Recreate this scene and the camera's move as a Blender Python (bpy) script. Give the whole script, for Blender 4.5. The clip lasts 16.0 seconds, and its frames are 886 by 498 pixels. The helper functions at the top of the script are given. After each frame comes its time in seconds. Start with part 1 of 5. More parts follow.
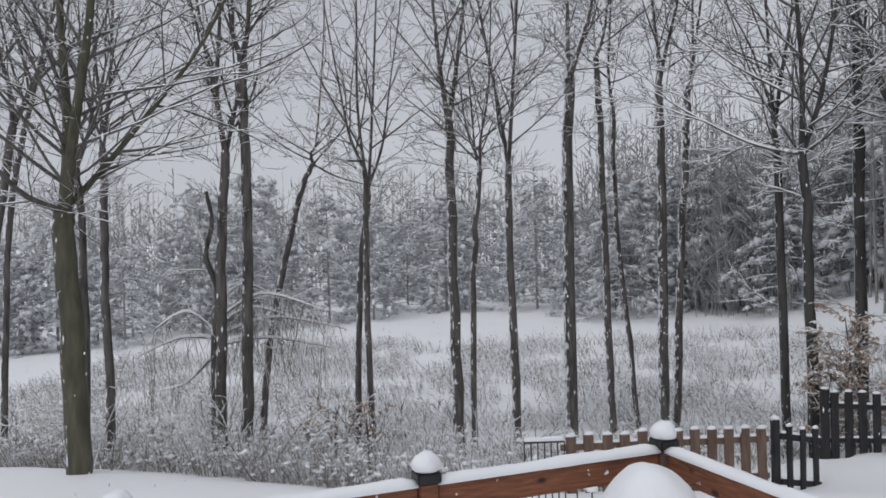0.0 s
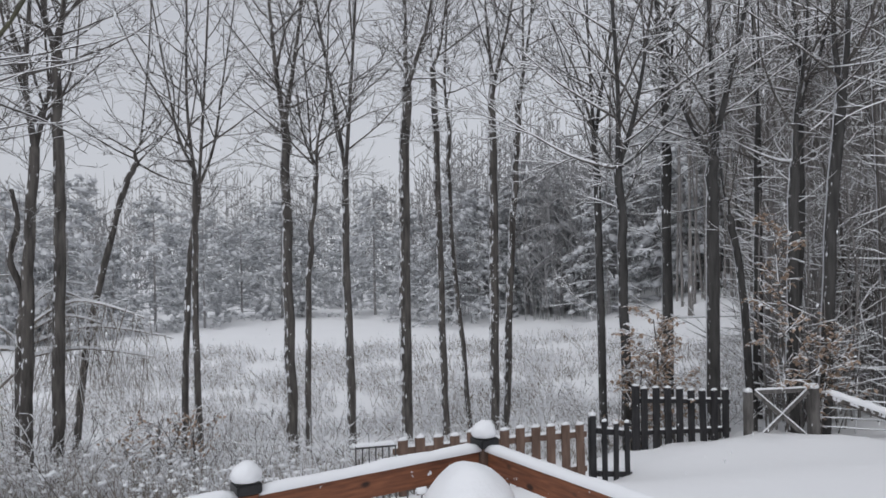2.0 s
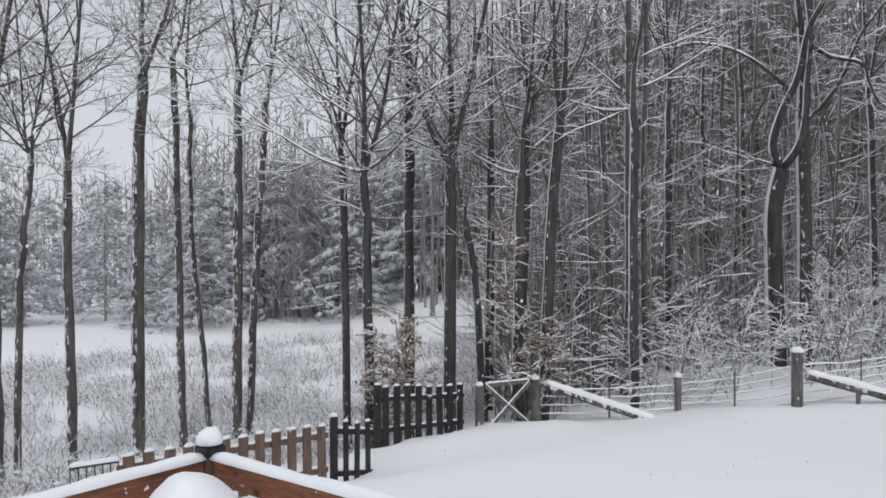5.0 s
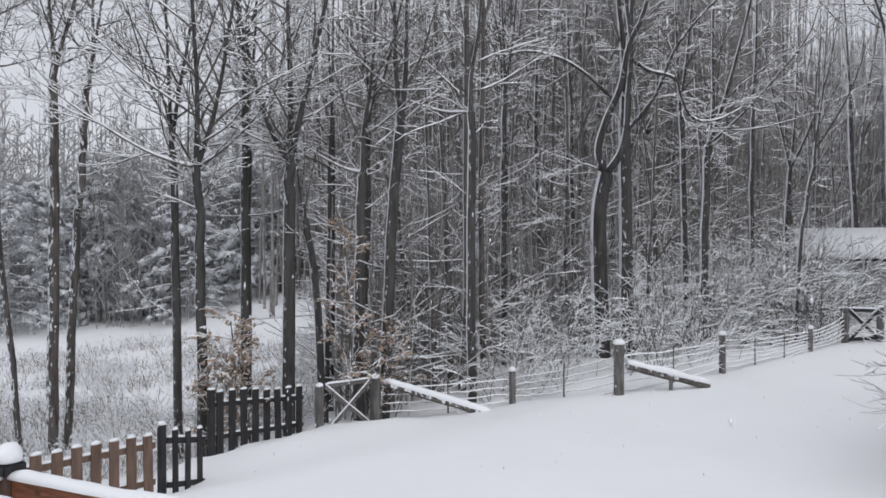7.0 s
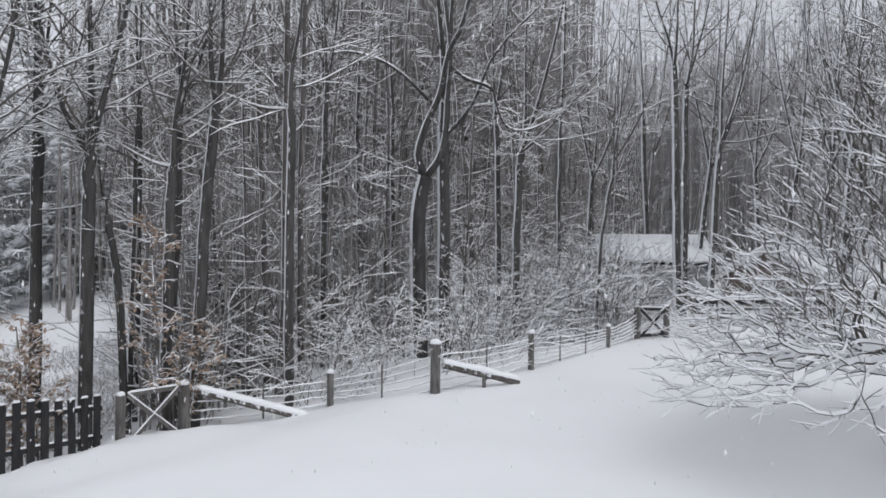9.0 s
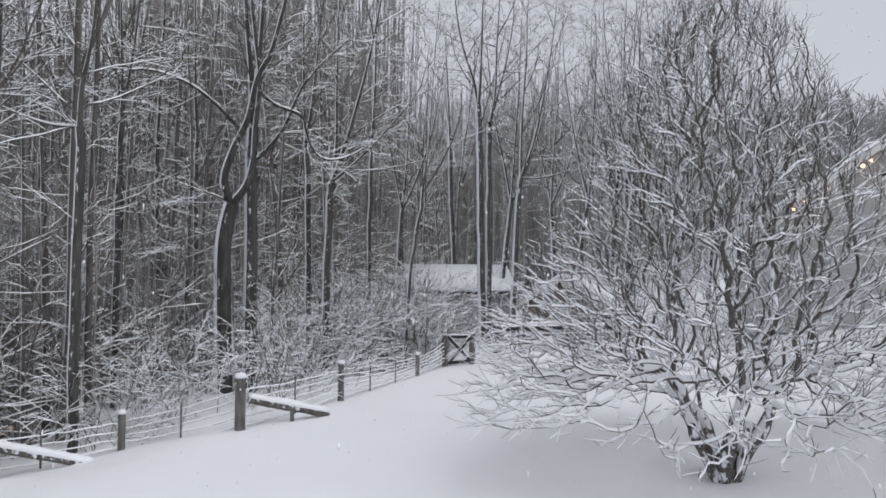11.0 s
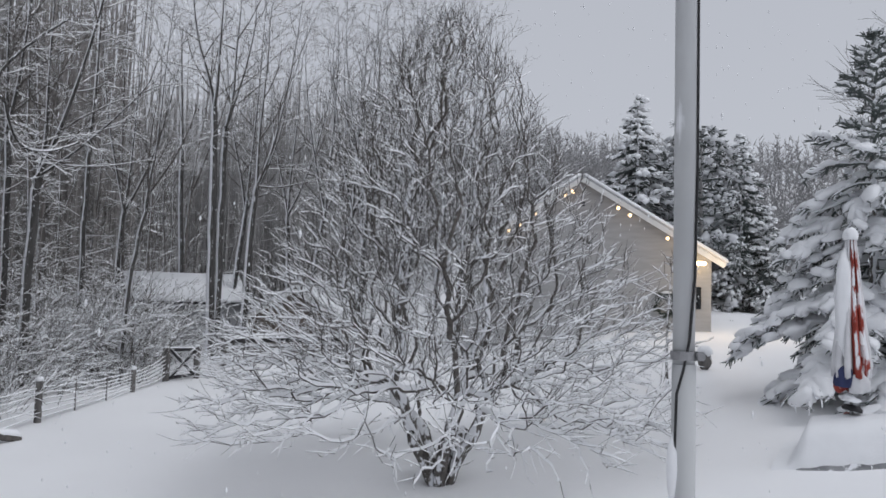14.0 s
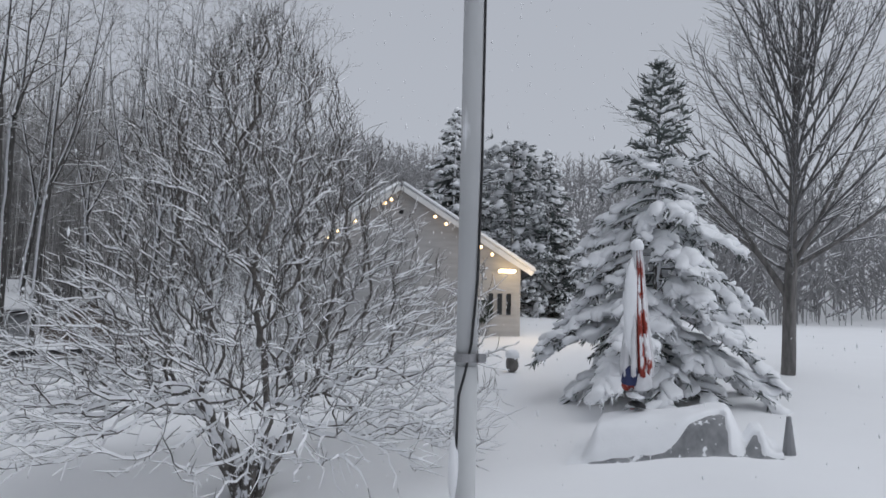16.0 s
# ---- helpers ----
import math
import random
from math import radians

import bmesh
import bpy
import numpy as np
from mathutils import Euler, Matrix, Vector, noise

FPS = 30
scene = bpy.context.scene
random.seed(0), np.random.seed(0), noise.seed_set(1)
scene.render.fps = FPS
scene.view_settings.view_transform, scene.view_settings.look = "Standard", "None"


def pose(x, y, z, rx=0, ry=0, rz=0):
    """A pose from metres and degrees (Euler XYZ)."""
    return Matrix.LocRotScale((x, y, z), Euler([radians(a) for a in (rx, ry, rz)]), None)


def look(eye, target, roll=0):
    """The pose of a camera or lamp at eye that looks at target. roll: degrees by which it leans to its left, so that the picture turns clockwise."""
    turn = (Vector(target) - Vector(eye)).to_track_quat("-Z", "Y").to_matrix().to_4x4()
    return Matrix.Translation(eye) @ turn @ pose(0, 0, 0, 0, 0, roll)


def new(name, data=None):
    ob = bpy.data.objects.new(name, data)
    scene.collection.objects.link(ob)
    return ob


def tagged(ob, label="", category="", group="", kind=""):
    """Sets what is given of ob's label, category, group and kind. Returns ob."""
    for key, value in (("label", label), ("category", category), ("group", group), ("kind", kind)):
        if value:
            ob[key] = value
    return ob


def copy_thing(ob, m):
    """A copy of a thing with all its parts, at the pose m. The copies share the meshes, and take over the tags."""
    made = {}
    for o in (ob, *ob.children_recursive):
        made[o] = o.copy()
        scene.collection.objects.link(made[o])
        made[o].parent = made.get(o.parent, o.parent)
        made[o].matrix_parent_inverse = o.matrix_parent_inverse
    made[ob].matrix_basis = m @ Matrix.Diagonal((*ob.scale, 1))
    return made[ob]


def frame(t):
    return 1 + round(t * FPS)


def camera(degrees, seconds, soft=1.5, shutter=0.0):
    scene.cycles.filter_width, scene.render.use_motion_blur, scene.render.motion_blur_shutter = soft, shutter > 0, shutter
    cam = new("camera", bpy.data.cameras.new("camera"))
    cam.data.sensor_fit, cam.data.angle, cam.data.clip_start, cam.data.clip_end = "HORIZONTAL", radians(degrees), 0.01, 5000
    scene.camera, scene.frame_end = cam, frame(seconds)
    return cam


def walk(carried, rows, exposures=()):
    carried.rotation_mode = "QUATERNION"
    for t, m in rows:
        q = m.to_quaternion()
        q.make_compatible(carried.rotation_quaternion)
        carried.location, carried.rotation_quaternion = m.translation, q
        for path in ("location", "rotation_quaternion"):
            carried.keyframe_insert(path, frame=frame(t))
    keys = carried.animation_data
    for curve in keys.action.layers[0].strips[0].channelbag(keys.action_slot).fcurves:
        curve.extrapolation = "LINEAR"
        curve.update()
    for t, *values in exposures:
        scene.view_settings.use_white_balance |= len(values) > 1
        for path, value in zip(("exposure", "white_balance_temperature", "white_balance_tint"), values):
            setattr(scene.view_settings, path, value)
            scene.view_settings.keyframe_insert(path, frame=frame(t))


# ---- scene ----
cam = camera(61.27, 16.0, soft=1.65)
ROWS = [
    (0.0, -0.000, -0.000, 3.200, 89.48, 1.55, 1.61),
    (0.5, 0.020, -0.007, 3.198, 89.59, 1.35, -1.45),
    (1.0, 0.036, -0.010, 3.195, 89.59, 1.38, -4.04),
    (1.5, 0.048, -0.012, 3.195, 89.70, 1.06, -7.29),
    (2.0, 0.065, -0.014, 3.192, 89.67, 1.00, -10.67),
    (2.5, 0.086, -0.016, 3.188, 89.81, 0.62, -14.10),
    (3.0, 0.099, -0.018, 3.190, 89.89, 0.26, -17.70),
    (5.5, 0.182, -0.014, 3.165, 89.64, 0.27, -32.55),
    (6.0, 0.198, -0.008, 3.161, 89.68, 0.17, -35.57),
    (6.5, 0.214, -0.001, 3.160, 89.71, 0.01, -38.41),
    (7.0, 0.235, -0.004, 3.153, 89.61, 0.14, -41.62),
    (7.5, 0.254, -0.010, 3.145, 89.69, -0.16, -45.04),
    (8.0, 0.273, -0.006, 3.141, 89.75, -0.40, -48.21),
    (8.5, 0.291, 0.001, 3.138, 89.60, -0.35, -51.60),
    (9.0, 0.303, 0.007, 3.134, 89.80, -0.55, -55.23),
    (11.5, 0.382, 0.031, 3.116, 92.81, -0.78, -73.52),
    (12.0, 0.387, 0.020, 3.118, 93.16, -1.25, -77.32),
    (12.5, 0.394, 0.003, 3.120, 93.10, -1.21, -80.19),
    (13.0, 0.401, -0.022, 3.117, 93.37, -1.32, -83.47),
    (13.5, 0.400, -0.043, 3.111, 93.33, -1.25, -86.53),
    (14.0, 0.401, -0.068, 3.114, 93.52, -1.60, -89.63),
    (14.5, 0.405, -0.108, 3.111, 93.98, -1.42, -93.28),
    (15.0, 0.413, -0.130, 3.109, 94.17, -1.76, -96.57),
    (15.5, 0.424, -0.160, 3.108, 94.14, -1.57, -99.80),
    (16.0, 0.433, -0.193, 3.106, 94.41, -1.45, -103.23),
]
walk(cam, [(t, pose(x, y, z, rx, ry, rz)) for t, x, y, z, rx, ry, rz in ROWS], exposures=[(0.0, -0.19, 6500, 10), (2.0, -0.09, 6500, 10), (5.5, 0.11, 6500, 10), (9.0, 0.16, 6500, 10), (12.5, 0.05, 6450, 10), (14.0, -0.08, 6400, 10), (16.0, -0.22, 6300, 9)])

# ---- light: an overcast winter afternoon ----
world = bpy.data.worlds.new("world")
scene.world = world
world.use_nodes = True
wn, wl = world.node_tree.nodes, world.node_tree.links
sky = wn.new("ShaderNodeTexSky")
sky.sky_type, sky.sun_disc = "NISHITA", False
sky.sun_elevation, sky.sun_rotation = radians(28), radians(200)
sat = wn.new("ShaderNodeHueSaturation")
sat.inputs["Saturation"].default_value = 0.16
sat.inputs["Value"].default_value = 0.085
wl.new(sky.outputs["Color"], sat.inputs["Color"])
cloud = wn.new("ShaderNodeMix")
cloud.data_type = "RGBA"
cloud.inputs["Factor"].default_value = 0.72
cloud.inputs["B"].default_value = (0.61, 0.635, 0.705, 1)
wl.new(sat.outputs["Color"], cloud.inputs["A"])
back = wn["Background"]
back.inputs["Strength"].default_value = 1.0
wl.new(cloud.outputs["Result"], back.inputs["Color"])
sun = new("sun", bpy.data.lights.new("sun", "SUN"))
sun.data.energy, sun.data.angle, sun.data.color = 1.05, radians(60), (0.97, 0.98, 1.0)
sun.matrix_world = look((-6, -12, 26), (0, 0, 0))


# ---- materials ----
def mat(name, rough=0.8, metal=0.0):
    m = bpy.data.materials.new(name)
    m.use_nodes = True
    b = m.node_tree.nodes["Principled BSDF"]
    b.inputs["Roughness"].default_value = rough
    b.inputs["Metallic"].default_value = metal
    return m, m.node_tree.nodes, m.node_tree.links, b


def noise_node(n, l, scale, detail=4.0, stretch=None):
    t = n.new("ShaderNodeTexNoise")
    t.inputs["Scale"].default_value, t.inputs["Detail"].default_value = scale, detail
    c = n.new("ShaderNodeTexCoord")
    if stretch:
        p = n.new("ShaderNodeMapping")
        p.inputs["Scale"].default_value = stretch
        l.new(c.outputs["Object"], p.inputs["Vector"])
        l.new(p.outputs["Vector"], t.inputs["Vector"])
    else:
        l.new(c.outputs["Object"], t.inputs["Vector"])
    return t


def ramp(n, l, src, stops):
    r = n.new("ShaderNodeValToRGB")
    e = r.color_ramp.elements
    while len(e) < len(stops):
        e.new(0.5)
    for k, (pos, col) in zip(e, stops):
        k.position, k.color = pos, (*col, 1) if len(col) == 3 else col
    l.new(src, r.inputs["Fac"])
    return r


def bump(n, l, b, src, strength, distance):
    u = n.new("ShaderNodeBump")
    u.inputs["Strength"].default_value, u.inputs["Distance"].default_value = strength, distance
    l.new(src, u.inputs["Height"])
    l.new(u.outputs["Normal"], b.inputs["Normal"])


def two_tone(name, a, c, scale, rough=0.8, stretch=None, bumped=(0.3, 0.01), fine=None, metal=0.0):
    m, n, l, b = mat(name, rough, metal)
    t = noise_node(n, l, scale, 5, stretch)
    r = ramp(n, l, t.outputs["Fac"], [(0.32, a), (0.68, c)])
    l.new(r.outputs["Color"], b.inputs["Base Color"])
    f = noise_node(n, l, fine or scale * 4, 3, stretch)
    bump(n, l, b, f.outputs["Fac"], *bumped)
    return m


def dusted(name, a, c, scale, stretch, wind, amount, speck=9.0, bumped=(0.6, 0.02), rag=1.9):
    """A surface with wet snow stuck to the sides that face the wind and lying on its upper sides."""
    m, n, l, b = mat(name, 0.85)
    t = noise_node(n, l, scale, 5, stretch)
    r = ramp(n, l, t.outputs["Fac"], [(0.3, a), (0.7, c)])
    g = n.new("ShaderNodeNewGeometry")
    d = n.new("ShaderNodeVectorMath")
    d.operation = "DOT_PRODUCT"
    d.inputs[1].default_value = wind
    l.new(g.outputs["True Normal"], d.inputs[0])
    s = noise_node(n, l, speck, 5, (1, 1, 0.45))
    add = n.new("ShaderNodeMath")
    add.operation = "MULTIPLY_ADD"
    add.inputs[1].default_value = rag
    l.new(s.outputs["Fac"], add.inputs[0])
    l.new(d.outputs["Value"], add.inputs[2])
    k = ramp(n, l, add.outputs["Value"], [(0.5, (0, 0, 0)), (0.62, (1, 1, 1))])
    sub = n.new("ShaderNodeMath")
    sub.operation = "SUBTRACT"
    sub.inputs[1].default_value = amount
    l.new(add.outputs["Value"], sub.inputs[0])
    l.new(sub.outputs["Value"], k.inputs["Fac"])
    x = n.new("ShaderNodeMix")
    x.data_type = "RGBA"
    l.new(k.outputs["Color"], x.inputs["Factor"])
    l.new(r.outputs["Color"], x.inputs["A"])
    x.inputs["B"].default_value = (0.82, 0.83, 0.86, 1)
    l.new(x.outputs["Result"], b.inputs["Base Color"])
    bump(n, l, b, t.outputs["Fac"], *bumped)
    return m


def snow_mat(name, tone, scale, height):
    m, n, l, b = mat(name, 0.65)
    t = noise_node(n, l, scale, 6)
    r = ramp(n, l, t.outputs["Fac"], [(0.3, tuple(v * 0.97 for v in tone)), (0.7, tone)])
    l.new(r.outputs["Color"], b.inputs["Base Color"])
    f = noise_node(n, l, scale * 7, 4)
    bump(n, l, b, f.outputs["Fac"], 0.35, height)
    return m


WIND = (-0.42, 0.12, 0.35)
SNOW = snow_mat("lying_snow", (0.88, 0.885, 0.9), 0.5, 0.015)
CAP = snow_mat("clinging_snow", (0.86, 0.87, 0.89), 6.0, 0.01)
BARK = dusted("bark", (0.04, 0.036, 0.033), (0.165, 0.15, 0.137), 11, (1, 1, 0.16), WIND, 0.7, 12.0, (0.9, 0.03))
BARK_MAPLE = dusted("maple_bark", (0.08, 0.076, 0.073), (0.2, 0.19, 0.182), 9, (1, 1, 0.25), (-0.62, 0.5, 0.12), 0.95, 24.0, (0.9, 0.03), rag=1.0)
BARK_MOSS = dusted("mossy_bark", (0.05, 0.048, 0.034), (0.125, 0.12, 0.08), 9, (1, 1, 0.2), WIND, 0.78, 12.0, (0.9, 0.03))
# Forest bark and sapling colours are lightened to stand in for mist.
BARK_FOREST = dusted("forest_bark", (0.07, 0.063, 0.059), (0.165, 0.15, 0.14), 9, (1, 1, 0.18), (-0.62, 0.78, 0.12), 0.56, 7.0, rag=0.8)
TWIG_WOOD = dusted("mist_paled_bark", (0.19, 0.178, 0.172), (0.33, 0.312, 0.302), 3, (1, 1, 1), (-0.4, 0.1, 0.8), 1.15, 1.5)
BARK_WHITE = dusted("snow_plastered_bark", (0.027, 0.026, 0.025), (0.085, 0.081, 0.078), 9, (1, 1, 0.18), (-0.72, 0.66, 0.12), 0.68, 15.0, rag=1.2)
PLASTER = dusted("heavily_plastered_bark", (0.02, 0.019, 0.019), (0.07, 0.066, 0.064), 9, (1, 1, 0.18), (-0.7, 0.62, 0.4), 0.46, 7.0, rag=0.8)
TWIG = two_tone("twig", (0.07, 0.063, 0.058), (0.155, 0.14, 0.128), 14)
TWIG_GREY = two_tone("grey_twig", (0.07, 0.069, 0.07), (0.16, 0.157, 0.158), 14)
SPRUCE = dusted("snow_dusted_needles", (0.07, 0.084, 0.08), (0.14, 0.16, 0.15), 4, (1, 1, 1), (-0.3, 0.1, 0.9), 0.86, 7)
# Twig colours lightened to grey in place of snowfall haze.
TWIG_HAZE = dusted("haze_pale_twig", (0.29, 0.287, 0.29), (0.37, 0.366, 0.37), 3, (1, 1, 1), (-0.4, 0.1, 0.8), 1.1, 1.5)
TWIG_FAR = dusted("haze_grey_twig", (0.27, 0.262, 0.26), (0.41, 0.4, 0.397), 3, (1, 1, 1), (-0.4, 0.1, 0.8), 1.1, 1.5)
# Snow tone greyed to stand in for distant haze.
HAZE_SNOW = snow_mat("haze_greyed_snow", (0.6, 0.61, 0.63), 3.0, 0.03)
NEEDLE = two_tone("needles", (0.02, 0.034, 0.025), (0.055, 0.075, 0.05), 5, 0.7)
# Real snow flecks, but the needle colour itself is paled for haze.
FAR_NEEDLE = dusted("haze_paled_snowy_needles", (0.38, 0.392, 0.4), (0.5, 0.512, 0.52), 3, (1, 1, 1), (-0.3, -0.2, 0.9), 0.85, 2.5)
POSTWOOD = dusted("weathered_brown_timber", (0.1, 0.062, 0.045), (0.2, 0.13, 0.1), 7, (2, 2, 0.4), (-0.3, -0.2, 0.8), 1.55, 16, (0.4, 0.006))
DARKWOOD = dusted("dark_stained_timber", (0.012, 0.012, 0.014), (0.04, 0.038, 0.04), 7, (2, 2, 0.4), (-0.3, -0.2, 0.8), 1.6, 22, (0.4, 0.006))
GREYWOOD = dusted("grey_weathered_timber", (0.07, 0.065, 0.062), (0.19, 0.18, 0.172), 7, (2, 2, 0.4), (-0.5, -0.2, 0.8), 1.32, 16, (0.4, 0.006))


def knotty(name):
    """Reddish stained softwood with dark knots, grain along the board and flecks of snow."""
    m, n, l, b = mat(name, 0.7)
    t = noise_node(n, l, 5, 6, (1.5, 1.5, 14))
    r = ramp(n, l, t.outputs["Fac"], [(0.3, (0.12, 0.04, 0.018)), (0.72, (0.27, 0.1, 0.045))])
    v = n.new("ShaderNodeTexVoronoi")
    v.inputs["Scale"].default_value = 5.5
    v.inputs["Randomness"].default_value = 1.0
    c = n.new("ShaderNodeTexCoord")
    p = n.new("ShaderNodeMapping")
    p.inputs["Scale"].default_value = (1, 1, 1.7)
    l.new(c.outputs["Object"], p.inputs["Vector"])
    l.new(p.outputs["Vector"], v.inputs["Vector"])
    k = ramp(n, l, v.outputs["Distance"], [(0.1, (0.16, 0.16, 0.16)), (0.2, (1, 1, 1))])
    x = n.new("ShaderNodeMix")
    x.data_type, x.blend_type = "RGBA", "MULTIPLY"
    x.inputs["Factor"].default_value = 1.0
    l.new(r.outputs["Color"], x.inputs["A"])
    l.new(k.outputs["Color"], x.inputs["B"])
    f = noise_node(n, l, 24, 4)
    g = ramp(n, l, f.outputs["Fac"], [(0.69, (0, 0, 0)), (0.72, (1, 1, 1))])
    y = n.new("ShaderNodeMix")
    y.data_type = "RGBA"
    l.new(g.outputs["Color"], y.inputs["Factor"])
    l.new(x.outputs["Result"], y.inputs["A"])
    y.inputs["B"].default_value = (0.8, 0.81, 0.84, 1)
    l.new(y.outputs["Result"], b.inputs["Base Color"])
    bump(n, l, b, t.outputs["Fac"], 0.4, 0.004)
    return m


STAIN = knotty("stained_timber")
BLACK = two_tone("black_plastic", (0.008, 0.008, 0.009), (0.02, 0.02, 0.022), 30, 0.45)
POLE = dusted("frosted_pole", (0.42, 0.43, 0.44), (0.54, 0.55, 0.56), 6, (1, 1, 0.3), (-0.6, 0.5, 0.1), 1.45, 5, (0.1, 0.002))
STEEL = two_tone("dull_steel", (0.22, 0.22, 0.23), (0.36, 0.36, 0.37), 20, 0.5, metal=0.6)
WIRE = two_tone("dark_wire", (0.03, 0.03, 0.03), (0.09, 0.085, 0.08), 20, 0.6)
SIDING = two_tone("pale_siding", (0.37, 0.37, 0.37), (0.45, 0.45, 0.455), 1.2, 0.8, (1, 1, 6), (0.3, 0.01))
# The wall's grey is lightened to carry the mist in front of it.
SHEDWALL = two_tone("grey_shed_wall", (0.33, 0.34, 0.35), (0.42, 0.43, 0.44), 0.8, 0.8, (3, 3, 1), (0.3, 0.01))
BROWNWALL = two_tone("brown_shed_wall", (0.17, 0.142, 0.125), (0.25, 0.21, 0.185), 2.5, 0.8, (4, 4, 1), (0.3, 0.01))
TRIM = two_tone("white_trim", (0.66, 0.66, 0.65), (0.76, 0.76, 0.75), 3, 0.6)
DARKGLASS = two_tone("dark_glass", (0.01, 0.012, 0.014), (0.025, 0.028, 0.03), 2, 0.12)
# Upright light and dark streaks put the shading of folds into the colour.
TARP = dusted("grey_tarpaulin", (0.17, 0.175, 0.185), (0.3, 0.305, 0.315), 7, (1, 1, 0.15), (-0.3, 0.1, 0.9), 1.5, 9, (0.5, 0.02))
RED = dusted("red_canvas", (0.22, 0.03, 0.02), (0.36, 0.055, 0.035), 6, (1, 1, 0.4), (-0.7, 0.2, 0.4), 1.02, 8)
WHITE = two_tone("white_canvas", (0.6, 0.6, 0.62), (0.72, 0.72, 0.74), 5, 0.85)
BLUE = dusted("blue_canvas", (0.02, 0.026, 0.075), (0.04, 0.05, 0.13), 6, (1, 1, 0.4), (-0.7, 0.2, 0.4), 1.5, 8)
DRYGRASS = dusted("dry_grass", (0.2, 0.175, 0.15), (0.36, 0.32, 0.28), 4, (1, 1, 1), (-0.2, -0.2, 0.8), 0.66, 3)
DEADLEAF = dusted("dead_leaf", (0.28, 0.2, 0.145), (0.45, 0.34, 0.26), 5, (1, 1, 1), (0, 0, 0.9), 1.2, 4)
BULB, bn, bl, bb = mat("warm_bulb", 0.4)
bb.inputs["Base Color"].default_value = (1, 0.75, 0.45, 1)
bb.inputs["Emission Color"].default_value = (1, 0.62, 0.3, 1)
bb.inputs["Emission Strength"].default_value = 5.0
FLOOD, fn, fl, fb = mat("flood_lamp_glass", 0.4)
fb.inputs["Base Color"].default_value = (1, 0.8, 0.5, 1)
fb.inputs["Emission Color"].default_value = (1, 0.72, 0.38, 1)
fb.inputs["Emission Strength"].default_value = 7.0


# ---- mesh helpers ----
def mesh_ob(name, verts, faces, material, parent=None, smooth=True, label=""):
    me = bpy.data.meshes.new(name)
    me.from_pydata(verts, [], faces)
    me.materials.append(material)
    if smooth:
        me.polygons.foreach_set("use_smooth", [True] * len(me.polygons))
    me.update()
    ob = new(name, me)
    ob.parent = parent
    if label:
        tagged(ob, label)
    return ob


def part(name, bm, material, parent=None, label="", smooth=False):
    me = bpy.data.meshes.new(name)
    bm.to_mesh(me)
    bm.free()
    me.materials.append(material)
    if smooth:
        me.polygons.foreach_set("use_smooth", [True] * len(me.polygons))
    ob = new(name, me)
    ob.parent = parent
    if label:
        tagged(ob, label)
    return ob


def box(bm, size, m=Matrix(), bevel=0.0):
    r = bmesh.ops.create_cube(bm, size=1.0, matrix=m @ Matrix.Diagonal((*size, 1)))
    if bevel:
        es = list({e for v in r["verts"] for e in v.link_edges})
        bmesh.ops.bevel(bm, geom=es, offset=bevel, segments=2, affect="EDGES", clamp_overlap=True)
    return bm


def boxed(size, m=Matrix(), bevel=0.0):
    return box(bmesh.new(), size, m, bevel)


def lump(size, m=Matrix(), seed=0, rough=0.12, level=3, flat=-0.35):
    """A soft heap of snow with an uneven skin and a flattened underside."""
    bm = bmesh.new()
    bmesh.ops.create_icosphere(bm, subdivisions=level, radius=1.0)
    for v in bm.verts:
        k = 1 + rough * (noise.noise(v.co * 1.7 + Vector((seed, seed * 0.7, 0))) + 0.5 * noise.noise(v.co * 4 + Vector((0, seed, 3))))
        v.co *= k
        v.co.z = max(v.co.z, flat)
        v.co = m @ Vector((v.co.x * size[0], v.co.y * size[1], v.co.z * size[2]))
    return bm


def between(a, b, roll_up=(0, 0, 1)):
    """A pose at the middle of a-b whose x runs from a to b and whose z is up."""
    a, b = Vector(a), Vector(b)
    x = (b - a).normalized()
    y = Vector(roll_up).cross(x).normalized()
    z = x.cross(y)
    m = Matrix((x, y, z)).transposed().to_4x4()
    m.translation = (a + b) / 2
    return m


def rail_snow(a, b, width, height, seed=0, steps=None):
    """A bank of snow along the top of a rail from a to b."""
    a, b = Vector(a), Vector(b)
    d = b - a
    n = steps or max(4, int(d.length / 0.07))
    side = Vector((0, 0, 1)).cross(d).normalized()
    vs, fs = [], []
    prof = [(-1, 0), (-1.08, 0.35), (-0.72, 0.85), (0, 1.05), (0.72, 0.85), (1.08, 0.35), (1, 0)]
    for i in range(n + 1):
        p = a + d * (i / n)
        q = p * 3.1 + Vector((seed, 0, 0))
        hh = height * (1 + 0.25 * noise.noise(q) + 0.18 * noise.noise(q * 3))
        ww = width / 2 * (1 + 0.1 * noise.noise(q * 2 + Vector((0, 5, 0))))
        if i in (0, n):
            hh *= 0.6
        for s, u in prof:
            vs.append(p + side * (s * ww) + Vector((0, 0, u * hh)))
    k = len(prof)
    for i in range(n):
        for j in range(k - 1):
            fs.append((i * k + j, i * k + j + 1, (i + 1) * k + j + 1, (i + 1) * k + j))
    fs += [tuple(range(k - 1, -1, -1)), tuple(range(n * k, n * k + k))]
    return vs, fs


def empty(name, m, label, category, group="", kind=""):
    ob = new(name)
    ob.matrix_world = m
    ob.empty_display_size = 0.2
    return tagged(ob, label, category, group, kind)


# ---- ground ----
def smooth(a, b, x):
    t = min(1, max(0, (x - a) / (b - a)))
    return t * t * (3 - 2 * t)


